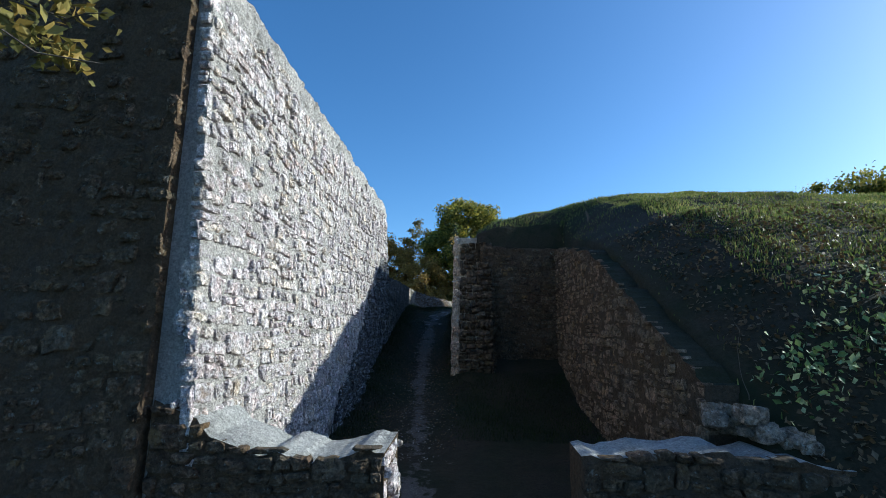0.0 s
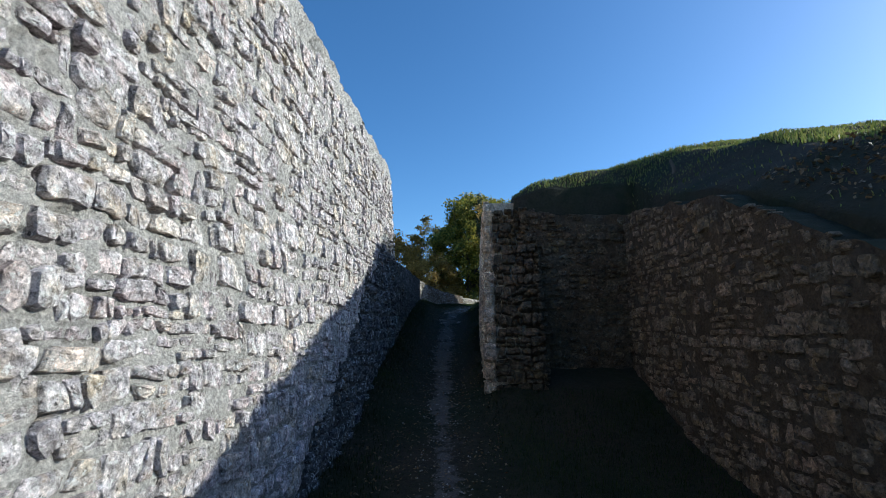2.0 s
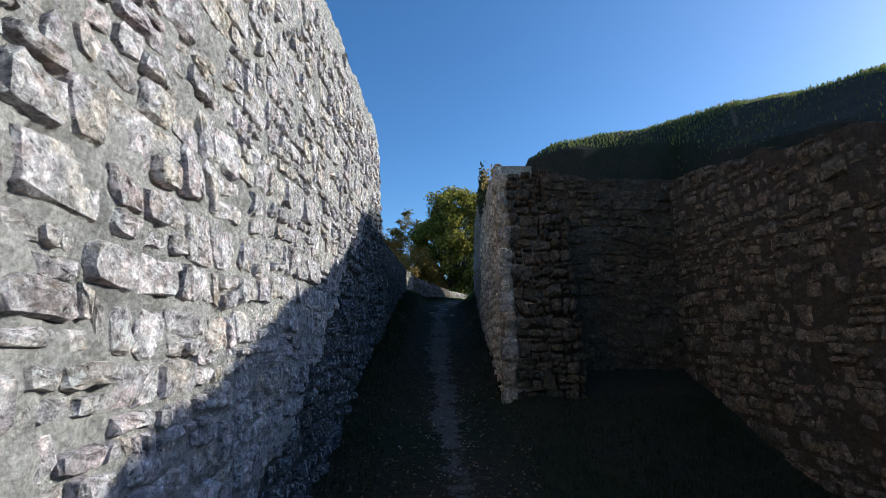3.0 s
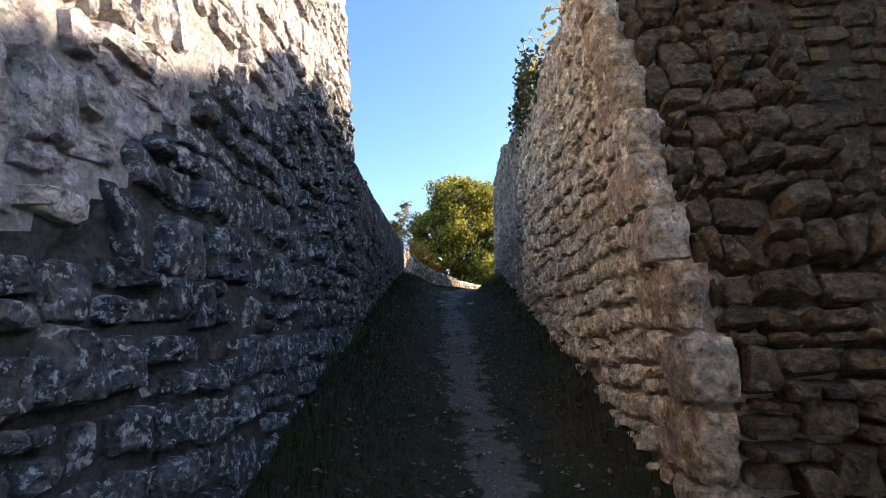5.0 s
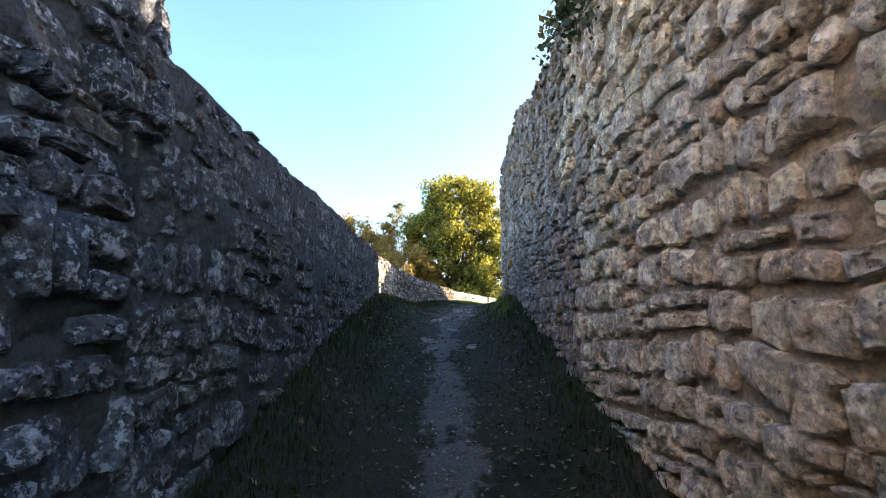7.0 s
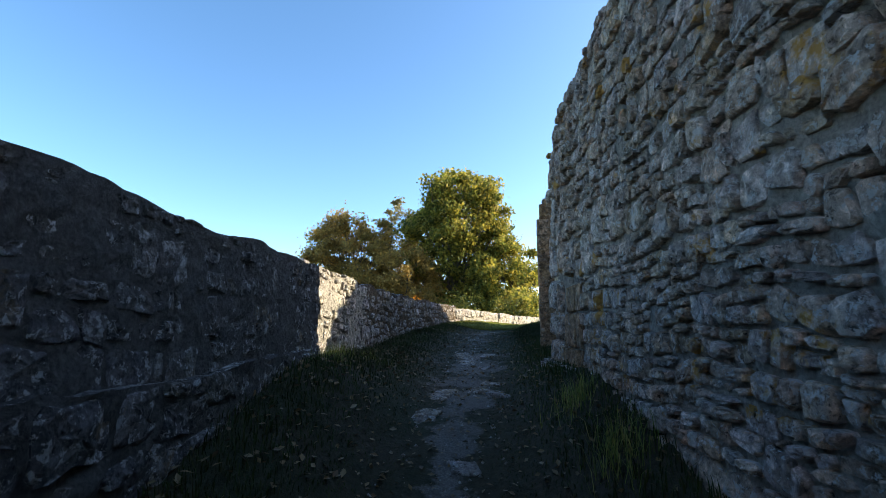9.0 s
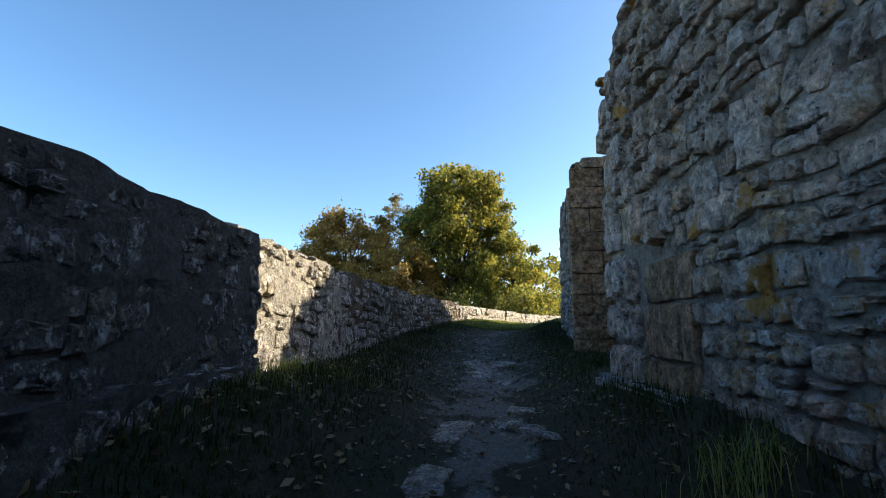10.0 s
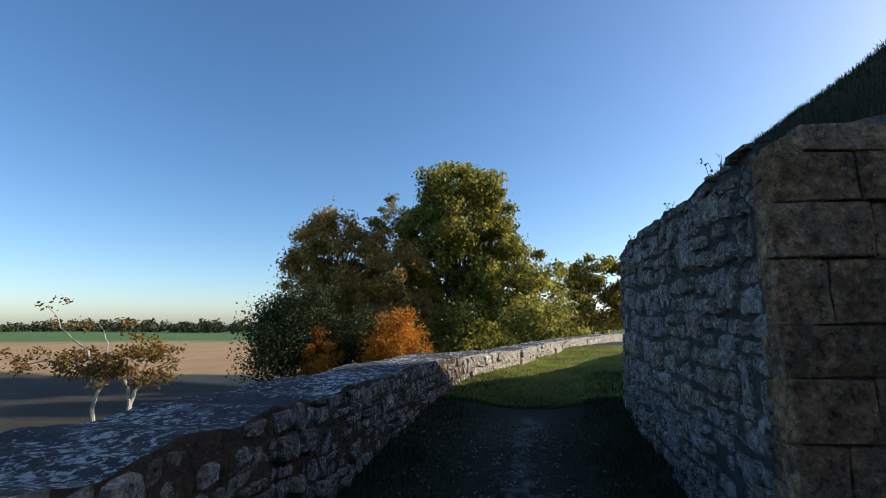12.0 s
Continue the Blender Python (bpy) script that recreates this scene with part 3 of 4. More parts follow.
# Mortar below the shadow line is swapped for the dark one as well.
west, west_face = wall("wall_west", lw_line, 1, 1.5, lw_base, lw_top, 0.058, no_lean, M_MORTAR_G, "tall grey limestone rubble wall with pale mortar", cap=M_CAP, step=0.05, fill=0.006, rough=0.046, zone=(M_MORTAR_D, lambda p: shaded_part(p.y - 3.2, p.z)))
lay(west, west_face, -0.06, 11.25, lw_base, lw_top, M_GREY, (0.08, 0.42, 0.08, 0.24), 0.034, near=lambda s, z: 2.6 < s < 7.4 and 1.4 < z < 3.8, seed=3, skip=lambda s, z: shaded_part(s, z) or z > 6.5 + 0.25 * noise.noise((s * 0.8, 0, 4.0)))
lay(west, west_face, -0.06, 11.25, lw_base, lw_top, M_GREY_SHADED, (0.10, 0.34, 0.09, 0.22), 0.05, near=lambda s, z: z < 4.2, limit=260, seed=33, skip=lambda s, z: not shaded_part(s, z))

def west_end(a, z):
    return Vector((-1.64 - 0.058 * z + a, 3.17, z))
lay(west, west_end, 0.0, 0.40, lambda a: 2.1, lambda a: 6.8, M_GREY, (0.10, 0.34, 0.08, 0.24), 0.06, near=lambda a, z: True, limit=80, seed=34, skip=lambda a, z: a < 0.10 + 0.058 * z)

# cross wall at the start, with a broken gateway
cross_line = Line([(-7.0, 3.1), (-1.76, 3.1)])
cross_top = ragged(flat(7.3), 5.0, 0.1)
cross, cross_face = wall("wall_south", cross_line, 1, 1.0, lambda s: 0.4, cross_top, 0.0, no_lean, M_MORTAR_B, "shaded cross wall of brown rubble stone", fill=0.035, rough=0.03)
lay(cross, cross_face, 0.0, 5.25, lambda s: 0.4, cross_top, M_SHADY, (0.12, 0.40, 0.09, 0.24), 0.04, near=lambda s, z: s > 3.2 and z < 4, limit=120, seed=4)
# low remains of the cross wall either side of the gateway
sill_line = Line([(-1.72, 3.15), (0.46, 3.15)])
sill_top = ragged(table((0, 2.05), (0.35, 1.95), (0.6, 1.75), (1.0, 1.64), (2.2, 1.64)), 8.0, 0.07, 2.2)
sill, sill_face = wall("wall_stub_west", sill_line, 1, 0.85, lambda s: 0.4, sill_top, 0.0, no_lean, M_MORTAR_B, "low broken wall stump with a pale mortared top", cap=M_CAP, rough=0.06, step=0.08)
lay(sill, sill_face, 0.0, 2.16, lambda s: 0.4, sill_top, M_SHADY, (0.18, 0.4, 0.12, 0.22), 0.04, near=lambda s, z: True, limit=80, seed=5)
def sill_end(a, z):
    return Vector((0.46, 3.15 + a, z))
lay(sill, sill_end, 0.0, 0.84, lambda a: 0.4, lambda a: 1.66, M_GREY, (0.2, 0.42, 0.14, 0.24), 0.04, near=lambda s, z: True, limit=30, seed=55)
sill2_line = Line([(2.25, 3.35), (4.6, 3.3)])
sill2_top = ragged(table((0, 1.60), (0.6, 1.68), (1.7, 1.66), (2.3, 1.58)), 9.0, 0.07, 2.2)
sill2, sill2_face = wall("wall_stub_east", sill2_line, 1, 0.6, lambda s: 0.4, sill2_top, 0.0, no_lean, M_MORTAR_B, "low broken wall stump with a pale mortared top", cap=M_CAP, rough=0.06, step=0.08)
lay(sill2, sill2_face, 0.0, 2.3, lambda s: 0.4, sill2_top, M_SHADY, (0.18, 0.4, 0.12, 0.22), 0.04, near=lambda s, z: True, limit=80, seed=6)


# retaining walls of the hollow under the mound
def flipped(face, length):
    return lambda a, z: face(length - a, z)


side_line = Line([(3.78, 4.1), (3.78, 8), (3.8, 12.2)])
side_top = ragged(table((0, 2.2), (1.3, 2.85), (2.6, 3.5), (4.4, 4.4), (7.4, 5.0), (8.1, 5.05)), 11.0, 0.08)
side_base = lambda s: ground_z(3.3, 4.1 + s)
side, side_face = wall("wall_hollow_east", side_line, -1, 0.34, side_base, side_top, 0.0, no_lean, M_MORTAR_B, "dull tan rubble retaining wall below the mound", fill=0.024, rough=0.04, cap=M_GROUND)
lay(side, flipped(side_face, 8.1), 0.0, 8.1, lambda a: side_base(8.1 - a), lambda a: side_top(8.1 - a), M_DULL, (0.10, 0.34, 0.08, 0.20), 0.04, near=lambda a, z: 1.2 < a < 7.5, limit=290, seed=7)
back_line = Line([(1.6, 12.2), (3.9, 12.25)])
back_top = ragged(table((0, 5.15), (2.3, 5.08)), 13.0, 0.06)
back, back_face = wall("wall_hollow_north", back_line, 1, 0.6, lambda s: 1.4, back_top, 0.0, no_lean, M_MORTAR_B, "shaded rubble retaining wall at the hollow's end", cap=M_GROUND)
lay(back, back_face, 0.0, 2.3, lambda s: 1.4, back_top, M_SHADY, (0.18, 0.42, 0.12, 0.22), 0.04, near=lambda s, z: True, limit=160, seed=8)

# wall of the mound along the passage; its broken start draws back as it rises
east_line = Line([(0.88, 11.45), (0.82, 12.6), (0.80, 14.5), (0.79, 16.2), (0.82, 18), (0.84, 19.5), (0.87, 21.0), (0.95, 22.5)])
def end_lean(z):
    return 0.37 * max(0.0, z - 2.25)
east_top = ragged(table((0, 5.5), (1.4, 5.55), (2.4, 5.6), (3.7, 5.55), (4.6, 5.9), (6.2, 6.0), (7.6, 6.45), (8.9, 6.55), (9.9, 6.5), (11.05, 6.3)), 15.0, 0.12)
east_base = lambda s: ground_z(0.62, 11.45 + s)
PATCH = (21.2, 21.72, 3.74, 4.48)
east, east_face = wall("wall_east", east_line, -1, 0.95, east_base, east_top, 0.02, end_lean, M_MORTAR_T, "curved tan sandstone rubble wall holding back the mound", zref=3.0, step=0.06, fill=-0.008, rough=0.034, zone=(M_MORTAR_M, lambda p: p.y > 16.3 + 0.6 * noise.noise((p.y, p.z * 1.4, 3.0))))
EL = east_line.length
def tan_end(a, z):
    return 4.7 + 0.9 * noise.noise((a * 1.1, z * 1.1, 4.0))


def patch_gap(a, z):
    y = 11.45 + (EL - a) * 0.998
    return PATCH[0] - 0.12 < y < PATCH[1] + 0.1 and PATCH[2] - 0.08 < z < PATCH[3] + 0.06
lay(east, flipped(east_face, EL), 0.0, EL, lambda a: east_base(EL - a), lambda a: east_top(EL - a), M_TAN, (0.09, 0.25, 0.09, 0.155), 0.036, single=0.74, tilt=0.6, spread=(0.5, 1.4), joint=0.024,
    near=lambda a, z: a > EL - 4.4 and z < 3.7, seed=9, skip=lambda a, z: EL - a < end_lean(z) - 0.06 or EL - a > tan_end(a, z))
lay(east, flipped(east_face, EL), 0.0, EL, lambda a: east_base(EL - a), lambda a: east_top(EL - a), M_TOWER, (0.07, 0.24, 0.075, 0.15), 0.030, single=0.6, tilt=0.9, spread=(0.0, 1.5), joint=0.016,
    near=lambda a, z: EL - a > 7 and z < 5.2, limit=280, seed=10, skip=lambda a, z: EL - a < tan_end(a, z) or patch_gap(a, z) or EL - a > 9.9)
lay(east, flipped(east_face, EL), -0.08, EL - 9.85, lambda a: 3.6, lambda a: east_top(EL - a), M_TOWER, (0.16, 0.32, 0.14, 0.23), 0.065, single=0.7, tilt=0.5, spread=(0.5, 1.3), near=lambda a, z: True, limit=90, seed=11, skip=patch_gap)
# patch of brown squared stones in the tall wall
lay(east, flipped(east_face, EL), EL - 10.36, EL - 9.66, lambda a: 3.72, lambda a: 4.5, M_BROWN, (0.26, 0.5, 0.22, 0.34), 0.034, near=lambda a, z: True, limit=12, kind="block", seed=56)
# broken end of that wall, coarse core and quoins
def end_face(a, z):
    return Vector((0.88 + a, 11.42 + end_lean(z) - 0.12 * a, z))
lay(east, end_face, 0.12, 1.06, lambda a: 1.35, lambda a: 5.3, M_SHADY, (0.10, 0.30, 0.08, 0.20), 0.07, near=lambda a, z: True, limit=140, seed=12)
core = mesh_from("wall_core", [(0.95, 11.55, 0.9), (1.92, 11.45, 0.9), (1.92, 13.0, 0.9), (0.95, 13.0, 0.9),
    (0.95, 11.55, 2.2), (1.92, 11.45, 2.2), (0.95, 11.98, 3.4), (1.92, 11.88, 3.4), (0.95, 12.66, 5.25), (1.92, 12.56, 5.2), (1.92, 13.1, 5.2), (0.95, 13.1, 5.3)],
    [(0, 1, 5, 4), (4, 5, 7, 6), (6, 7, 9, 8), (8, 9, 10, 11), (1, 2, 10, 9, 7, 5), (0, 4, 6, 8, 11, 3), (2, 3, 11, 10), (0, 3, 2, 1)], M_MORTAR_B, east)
def boulder(size, seed, n=6):
    """A worn block: a cube's grid, its corners drawn in, its faces uneven."""
    verts, faces, index = [], [], {}

    def corner(p):
        key = tuple(round(v, 4) for v in p)
        if key not in index:
            q = Vector(p)
            q = q * (0.60 + 0.40 / max(1.0, q.length) ** 1.4)
            q = q * (1 + 0.16 * noise.noise((q.x * 1.6 + seed, q.y * 1.6, q.z * 1.6)) + 0.08 * noise.noise((q.x * 4 + seed, q.y * 4, q.z * 4)))
            index[key] = len(verts)
            verts.append(Vector((q.x * size[0] / 2, q.y * size[1] / 2, q.z * size[2] / 2)))
        return index[key]

    for axis in range(3):
        for sign in (-1, 1):
            for i in range(n):
                for j in range(n):
                    quad = []
                    for u, v in ((i, j), (i + 1, j), (i + 1, j + 1), (i, j + 1)):
                        p = [0.0, 0.0, 0.0]
                        p[axis], p[(axis + 1) % 3], p[(axis + 2) % 3] = sign, 2 * u / n - 1, 2 * v / n - 1
                        quad.append(corner(p))
                    faces.append(tuple(quad) if sign > 0 else tuple(quad[::-1]))
    return verts, faces


def quoins():
    rng, z, k = random.Random(131), 1.42, 0
    while z < 5.1:
        h = rng.uniform(0.26, 0.42)
        deep, wide = (0.52, 0.20) if k % 2 else (0.34, 0.26)
        deep, wide = deep * rng.uniform(0.9, 1.1), wide * rng.uniform(0.9, 1.1)
        v, f = boulder((wide * 1.06, deep * 1.04, h * 1.06), k * 5.0)
        ob = mesh_from("quoin", v, f, M_QUOIN, east)
        ob.location = (0.80 + wide / 2 + rng.uniform(-0.025, 0.02), 11.36 + end_lean(z + h / 2) + deep / 2, z + h / 2)
        ob.rotation_euler = (rng.uniform(-0.05, 0.05), rng.uniform(-0.04, 0.04), rng.uniform(-0.08, 0.08))
        z, k = z + h, k + 1


quoins()


def pier_side(a, z):
    return Vector((1.94, 11.47 + end_lean(z) * 0.9 + a, z))
lay(east, pier_side, 0.0, 0.7, lambda a: 1.45, lambda a: 5.1, M_SHADY, (0.16, 0.36, 0.12, 0.24), 0.05, near=lambda a, z: True, limit=60, seed=57, skip=lambda a, z: 11.47 + end_lean(z) * 0.9 + a > 12.25)

# end of the tall wall on the far side, and the recess behind it
ret_line = Line([(0.98, 22.5), (3.2, 22.5)])
ret, ret_face = wall("wall_recess_south", ret_line, -1, 0.6, lambda s: 3.7, ragged(flat(6.0), 17, 0.1), 0.0, no_lean, M_MORTAR_T, "return of the rubble wall into the recess")
rb_line = Line([(3.15, 22.4), (3.15, 25.0)])
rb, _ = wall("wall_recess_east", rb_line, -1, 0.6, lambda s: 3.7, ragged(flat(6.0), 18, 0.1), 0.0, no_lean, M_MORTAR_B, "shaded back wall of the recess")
# squared block under the brown patch
bm = bmesh.new()
bmesh.ops.create_cube(bm, size=1.0)
for v in bm.verts:
    v.co = Vector((0.78 + (v.co.x + 0.5) * 0.4, 21.12 + (v.co.y + 0.5) * 1.42, 3.2 + (v.co.z + 0.5) * 0.54))
bmesh.ops.bevel(bm, geom=list(bm.edges), offset=0.035, segments=2, affect="EDGES")
me = bpy.data.meshes.new("sill_block")
bm.to_mesh(me)
me.materials.append(M_MIXED)
tagged(new("sill_block", me), "squared grey stone block below the brown patch", "stone block")

# upper wall with a squared brown sandstone end
up_line = Line(UPPER)
up_top = ragged(table((0, 6.24), (0.4, 6.34), (4, 6.4), (6, 6.35), (14, 6.25)), 21.0, 0.06)
up_base = lambda s: ground_z(up_line.at(s).x - 0.25, up_line.at(s).y)
upper, upper_face = wall("wall_upper", up_line, -1, 0.8, up_base, up_top, 0.03, no_lean, M_MORTAR_D, "curved retaining wall of weathered grey stone", zref=4.0, rough=0.028, cap=M_GROUND, s0=0.24)
UL = 9.0
lay(upper, flipped(upper_face, UL), 0.0, UL, lambda a: up_base(UL - a), lambda a: up_top(UL - a), M_MIXED, (0.10, 0.38, 0.10, 0.24), 0.035, near=lambda a, z: a > 5, limit=260, seed=14, skip=lambda a, z: a > UL - 0.3)
lay(upper, flipped(upper_face, UL), UL - 0.34, UL + 0.05, lambda a: 3.75, lambda a: 6.26, M_BROWN, (0.30, 0.5, 0.24, 0.33), 0.02, near=lambda a, z: True, limit=20, kind="block", seed=15, joint=0.011)
def ashlar_face(a, z):
    return Vector((1.30 + a, 24.62, z))
ash_line = Line([(1.42, 24.66), (3.3, 24.66)])
ash, _ = wall("wall_upper_end", ash_line, 1, 0.34, lambda s: 3.7, ragged(table((0, 6.30), (0.5, 6.38), (2, 6.4)), 23, 0.03), 0.0, no_lean, M_MORTAR_M, "squared brown sandstone wall end in regular courses", rough=0.012, fill=0.0)
lay(ash, ashlar_face, -0.10, 2.0, lambda a: 3.75, lambda a: 6.22 + 0.24 * min(0.7, max(0.0, a)), M_BROWN, (0.28, 0.62, 0.24, 0.33), 0.02, near=lambda a, z: True, limit=120, kind="block", seed=15, joint=0.011)

# parapets on the valley side
pa_line = Line([(-1.47, 14.2), (-1.55, 16), (-1.64, 18), (-1.68, 20), (-1.68, 21.82)])
pa_top = ragged(table((0, 4.46), (2, 4.57), (3.4, 4.67), (5, 4.69), (7.5, 4.75)), 25.0, 0.014, 0.8)
pa_base = lambda s: ground_z(-1.45, 14.2 + s)
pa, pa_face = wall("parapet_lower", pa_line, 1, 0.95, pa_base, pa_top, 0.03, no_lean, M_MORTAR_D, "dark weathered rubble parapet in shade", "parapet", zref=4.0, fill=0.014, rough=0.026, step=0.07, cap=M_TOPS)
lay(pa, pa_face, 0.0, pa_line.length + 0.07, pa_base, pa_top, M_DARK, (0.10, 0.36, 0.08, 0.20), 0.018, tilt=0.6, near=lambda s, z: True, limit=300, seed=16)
foot_line = Line([(-1.39, 14.2), (-1.47, 16), (-1.56, 18), (-1.60, 20), (-1.60, 21.55)])
foot_base = lambda s: ground_z(-1.4, 14.2 + s)
foot_top = ragged(flat(3.88), 37.0, 0.03)
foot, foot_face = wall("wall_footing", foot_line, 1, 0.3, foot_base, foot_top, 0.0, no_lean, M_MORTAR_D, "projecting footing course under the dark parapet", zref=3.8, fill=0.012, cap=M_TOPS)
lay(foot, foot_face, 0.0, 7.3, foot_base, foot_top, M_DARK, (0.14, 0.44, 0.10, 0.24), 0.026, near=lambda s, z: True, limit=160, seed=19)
pb_line = Line([(-1.86, 21.75), (-1.75, 23.3)] + VALLEY[5:9])
pb_top = ragged(table((0, 4.81), (1.6, 4.79), (4, 4.75), (10.5, 4.70)), 27.0, 0.03)
pb_base = lambda s: ground_z(pb_line.at(s).x + 0.2, pb_line.at(s).y)
# Sunlight and shade go into the colours: pale mortar first, dark brown beyond.
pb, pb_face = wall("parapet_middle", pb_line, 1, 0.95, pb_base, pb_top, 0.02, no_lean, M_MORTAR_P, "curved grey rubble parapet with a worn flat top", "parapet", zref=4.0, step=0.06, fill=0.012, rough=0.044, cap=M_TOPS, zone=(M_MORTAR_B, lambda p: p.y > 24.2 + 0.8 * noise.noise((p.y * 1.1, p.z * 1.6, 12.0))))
def sunlit_end(s, z):
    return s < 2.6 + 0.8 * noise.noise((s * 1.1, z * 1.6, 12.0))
# Pale stones for the sunlit end, darker ones for the shaded stretch.
lay(pb, pb_face, 0.0, 4.0, pb_base, pb_top, M_PARAPET, (0.09, 0.34, 0.08, 0.18), 0.036, near=lambda s, z: s < 3, limit=120, seed=17, skip=lambda s, z: not sunlit_end(s, z))
lay(pb, pb_face, 0.0, pb_line.length, pb_base, pb_top, M_MIXED, (0.09, 0.34, 0.08, 0.18), 0.03, near=lambda s, z: s < 6.5, limit=180, seed=20, skip=sunlit_end)
pc_line = Line([(-0.12, 31.7)] + VALLEY[9:])
pc_top = ragged(table((0, 4.66), (6, 4.55), (30, 4.5)), 29.0, 0.04)
pc_base = lambda s: ground_z(pc_line.at(s).x + 0.2, pc_line.at(s).y)
pc, pc_face = wall("parapet_far", pc_line, 1, 0.9, pc_base, pc_top, 0.02, no_lean, M_MORTAR_P, "sunlit grey parapet of large stones", "parapet", zref=4.0, cap=M_TOPS, step=0.16)
lay(pc, pc_face, 0.0, 26.0, pc_base, pc_top, M_PARAPET, (0.35, 1.1, 0.28, 0.5), 0.05, near=lambda s, z: s < 14, limit=80, seed=18)


# ---- plants ----
def leaf_quads(centres, sizes, rng, flat_bias=0.0):
    """Small folded leaves: two triangles each, at random turns."""
    verts, faces = [], []
    for c, s in zip(centres, sizes):
        n = Vector((rng.gauss(0, 1), rng.gauss(0, 1), rng.gauss(0, 1) + flat_bias)).normalized()
        u = n.orthogonal().normalized()
        u = Matrix.Rotation(rng.uniform(0, 6.28), 3, n) @ u
        v = n.cross(u)
        o = len(verts)
        verts += [c - u * s, c + v * s * 0.62 + n * s * 0.15, c + u * s, c - v * s * 0.62 + n * s * 0.15]
        faces.append((o, o + 1, o + 2, o + 3))
    return verts, faces


def limb(points, radii, sides=7):
    verts, faces = [], []
    for i, (p, r) in enumerate(zip(points, radii)):
        t = (points[min(i + 1, len(points) - 1)] - points[max(i - 1, 0)]).normalized()
        u = t.orthogonal().normalized()
        v = t.cross(u)
        verts += [p + (u * math.cos(6.283 * k / sides) + v * math.sin(6.283 * k / sides)) * r for k in range(sides)]
    for i in range(len(points) - 1):
        for k in range(sides):
            a, b = i * sides + k, i * sides + (k + 1) % sides
            faces.append((a, b, b + sides, a + sides))
    return verts, faces


def bent(a, b, rng, k=5, wander=0.12):
    d = (b - a).length
    return [a.lerp(b, i / k) + Vector((rng.uniform(-1, 1), rng.uniform(-1, 1), rng.uniform(-0.6, 0.6))) * d * wander * (1 if 0 < i < k else 0) for i in range(k + 1)]


def tree(name, foot, height, crown, material, label, seed, leaves=9000, leaf=0.22, clumps=70, bark=M_BARK, trunk=0.35, droop=0.0, clump=0.16):
    """crown: (rx, ry, rz, height of its middle). The crown is many clumps of single leaves round the limb ends."""
    rng = random.Random(seed)
    foot = Vector(foot)
    root = new(name)
    root.location = foot
    top = Vector((rng.uniform(-0.3, 0.3), rng.uniform(-0.3, 0.3), height * 0.8))
    stem = bent(Vector((0, 0, -0.5)), top, rng, 7, 0.03)
    tv, tf = limb(stem, [trunk * (1 - 0.85 * i / 7) for i in range(8)], 9)
    rx, ry, rz, mid = crown
    centres = []
    for i in range(clumps):
        while True:
            q = Vector((rng.uniform(-1, 1), rng.uniform(-1, 1), rng.uniform(-1, 1)))
            if 0.25 < q.length < 1.0:
                break
        bulge = 1.0 + 0.28 * noise.noise((q.x * 2 + seed, q.y * 2, q.z * 2))
        centres.append(Vector((q.x * rx, q.y * ry, mid + q.z * rz)) * 1.0 + Vector((q.x * rx, q.y * ry, q.z * rz)) * (bulge - 1))
    for c in centres[: clumps // 2]:
        s = stem[min(7, max(1, int(7 * min(1.0, max(0.15, (c.z - 0.2 * height) / height)))))]
        pts = bent(s, c, rng, 4, 0.08)
        v, f = limb(pts, [trunk * 0.28 * (1 - 0.85 * k / 4) for k in range(5)], 5)
        o = len(tv)
        tv += v
        tf += [tuple(o + x for x in g) for g in f]
    mesh_from("trunk", tv, tf, bark, root)
    pts, sz = [], []
    r = clump * (rx + ry + rz)
    leaves, leaf = int(leaves * 1.6), leaf * 0.72
    for i in range(leaves):
        c = centres[i % clumps]
        k = 0.55 + 0.9 * ((i * 7919 % clumps) / clumps)
        d = Vector((rng.gauss(0, 1), rng.gauss(0, 1), rng.gauss(0, 0.75) - droop * abs(rng.gauss(0, 1))))
        pts.append(c + d * r * 0.31 * k)
        sz.append(leaf * rng.uniform(0.5, 1.2))
    v, f = leaf_quads(pts, sz, rng)
    mesh_from("crown", v, f, material, root)
    return tagged(root, label, "tree")


def bush(name, foot, size, material, label, seed, leaves=4000, leaf=0.15, clumps=30):
    return tree(name, foot, size[2] * 0.9, (size[0], size[1], size[2] * 0.5, size[2] * 0.5), material, label, seed, leaves, leaf, clumps, M_BARK, 0.1, 0.0, 0.2)


TY = 78.0
tree("oak_tree", (1.0, TY, 0.0), 24, (7.2, 6.5, 9.0, 16.2), M_OAK, "large oak turning from green to yellow", 31, 30000, 0.34, 190, trunk=0.55, clump=0.085)
tree("oak_tree", (7.5, TY - 3, 0.0), 15, (5.5, 5.5, 6.0, 8.8), M_OAK, "spreading oak in yellow autumn leaf", 32, 16000, 0.32, 110, trunk=0.35, clump=0.095)
tree("maple_tree", (-13.5, TY + 1, 0.0), 18.5, (6.5, 5.8, 8.3, 10.6), M_AUTUMN, "rounded tree in dull russet leaf", 33, 30000, 0.30, 190, trunk=0.35, clump=0.09)
tree("birch_tree", (-7.5, TY + 8, 0.0), 22, (3.6, 3.6, 8.0, 15.0), M_BIRCH, "slender birch with thin yellowing leaves", 34, 7000, 0.26, 90, bark=M_PALEBARK, trunk=0.22, droop=0.8, clump=0.09)
tree("elm_tree", (-5.5, TY - 2, 0.0), 14, (5.0, 4.5, 6.5, 8.0), M_AUTUMN, "lower bushy tree in olive and rust leaf", 35, 14000, 0.30, 100, trunk=0.3, clump=0.1)
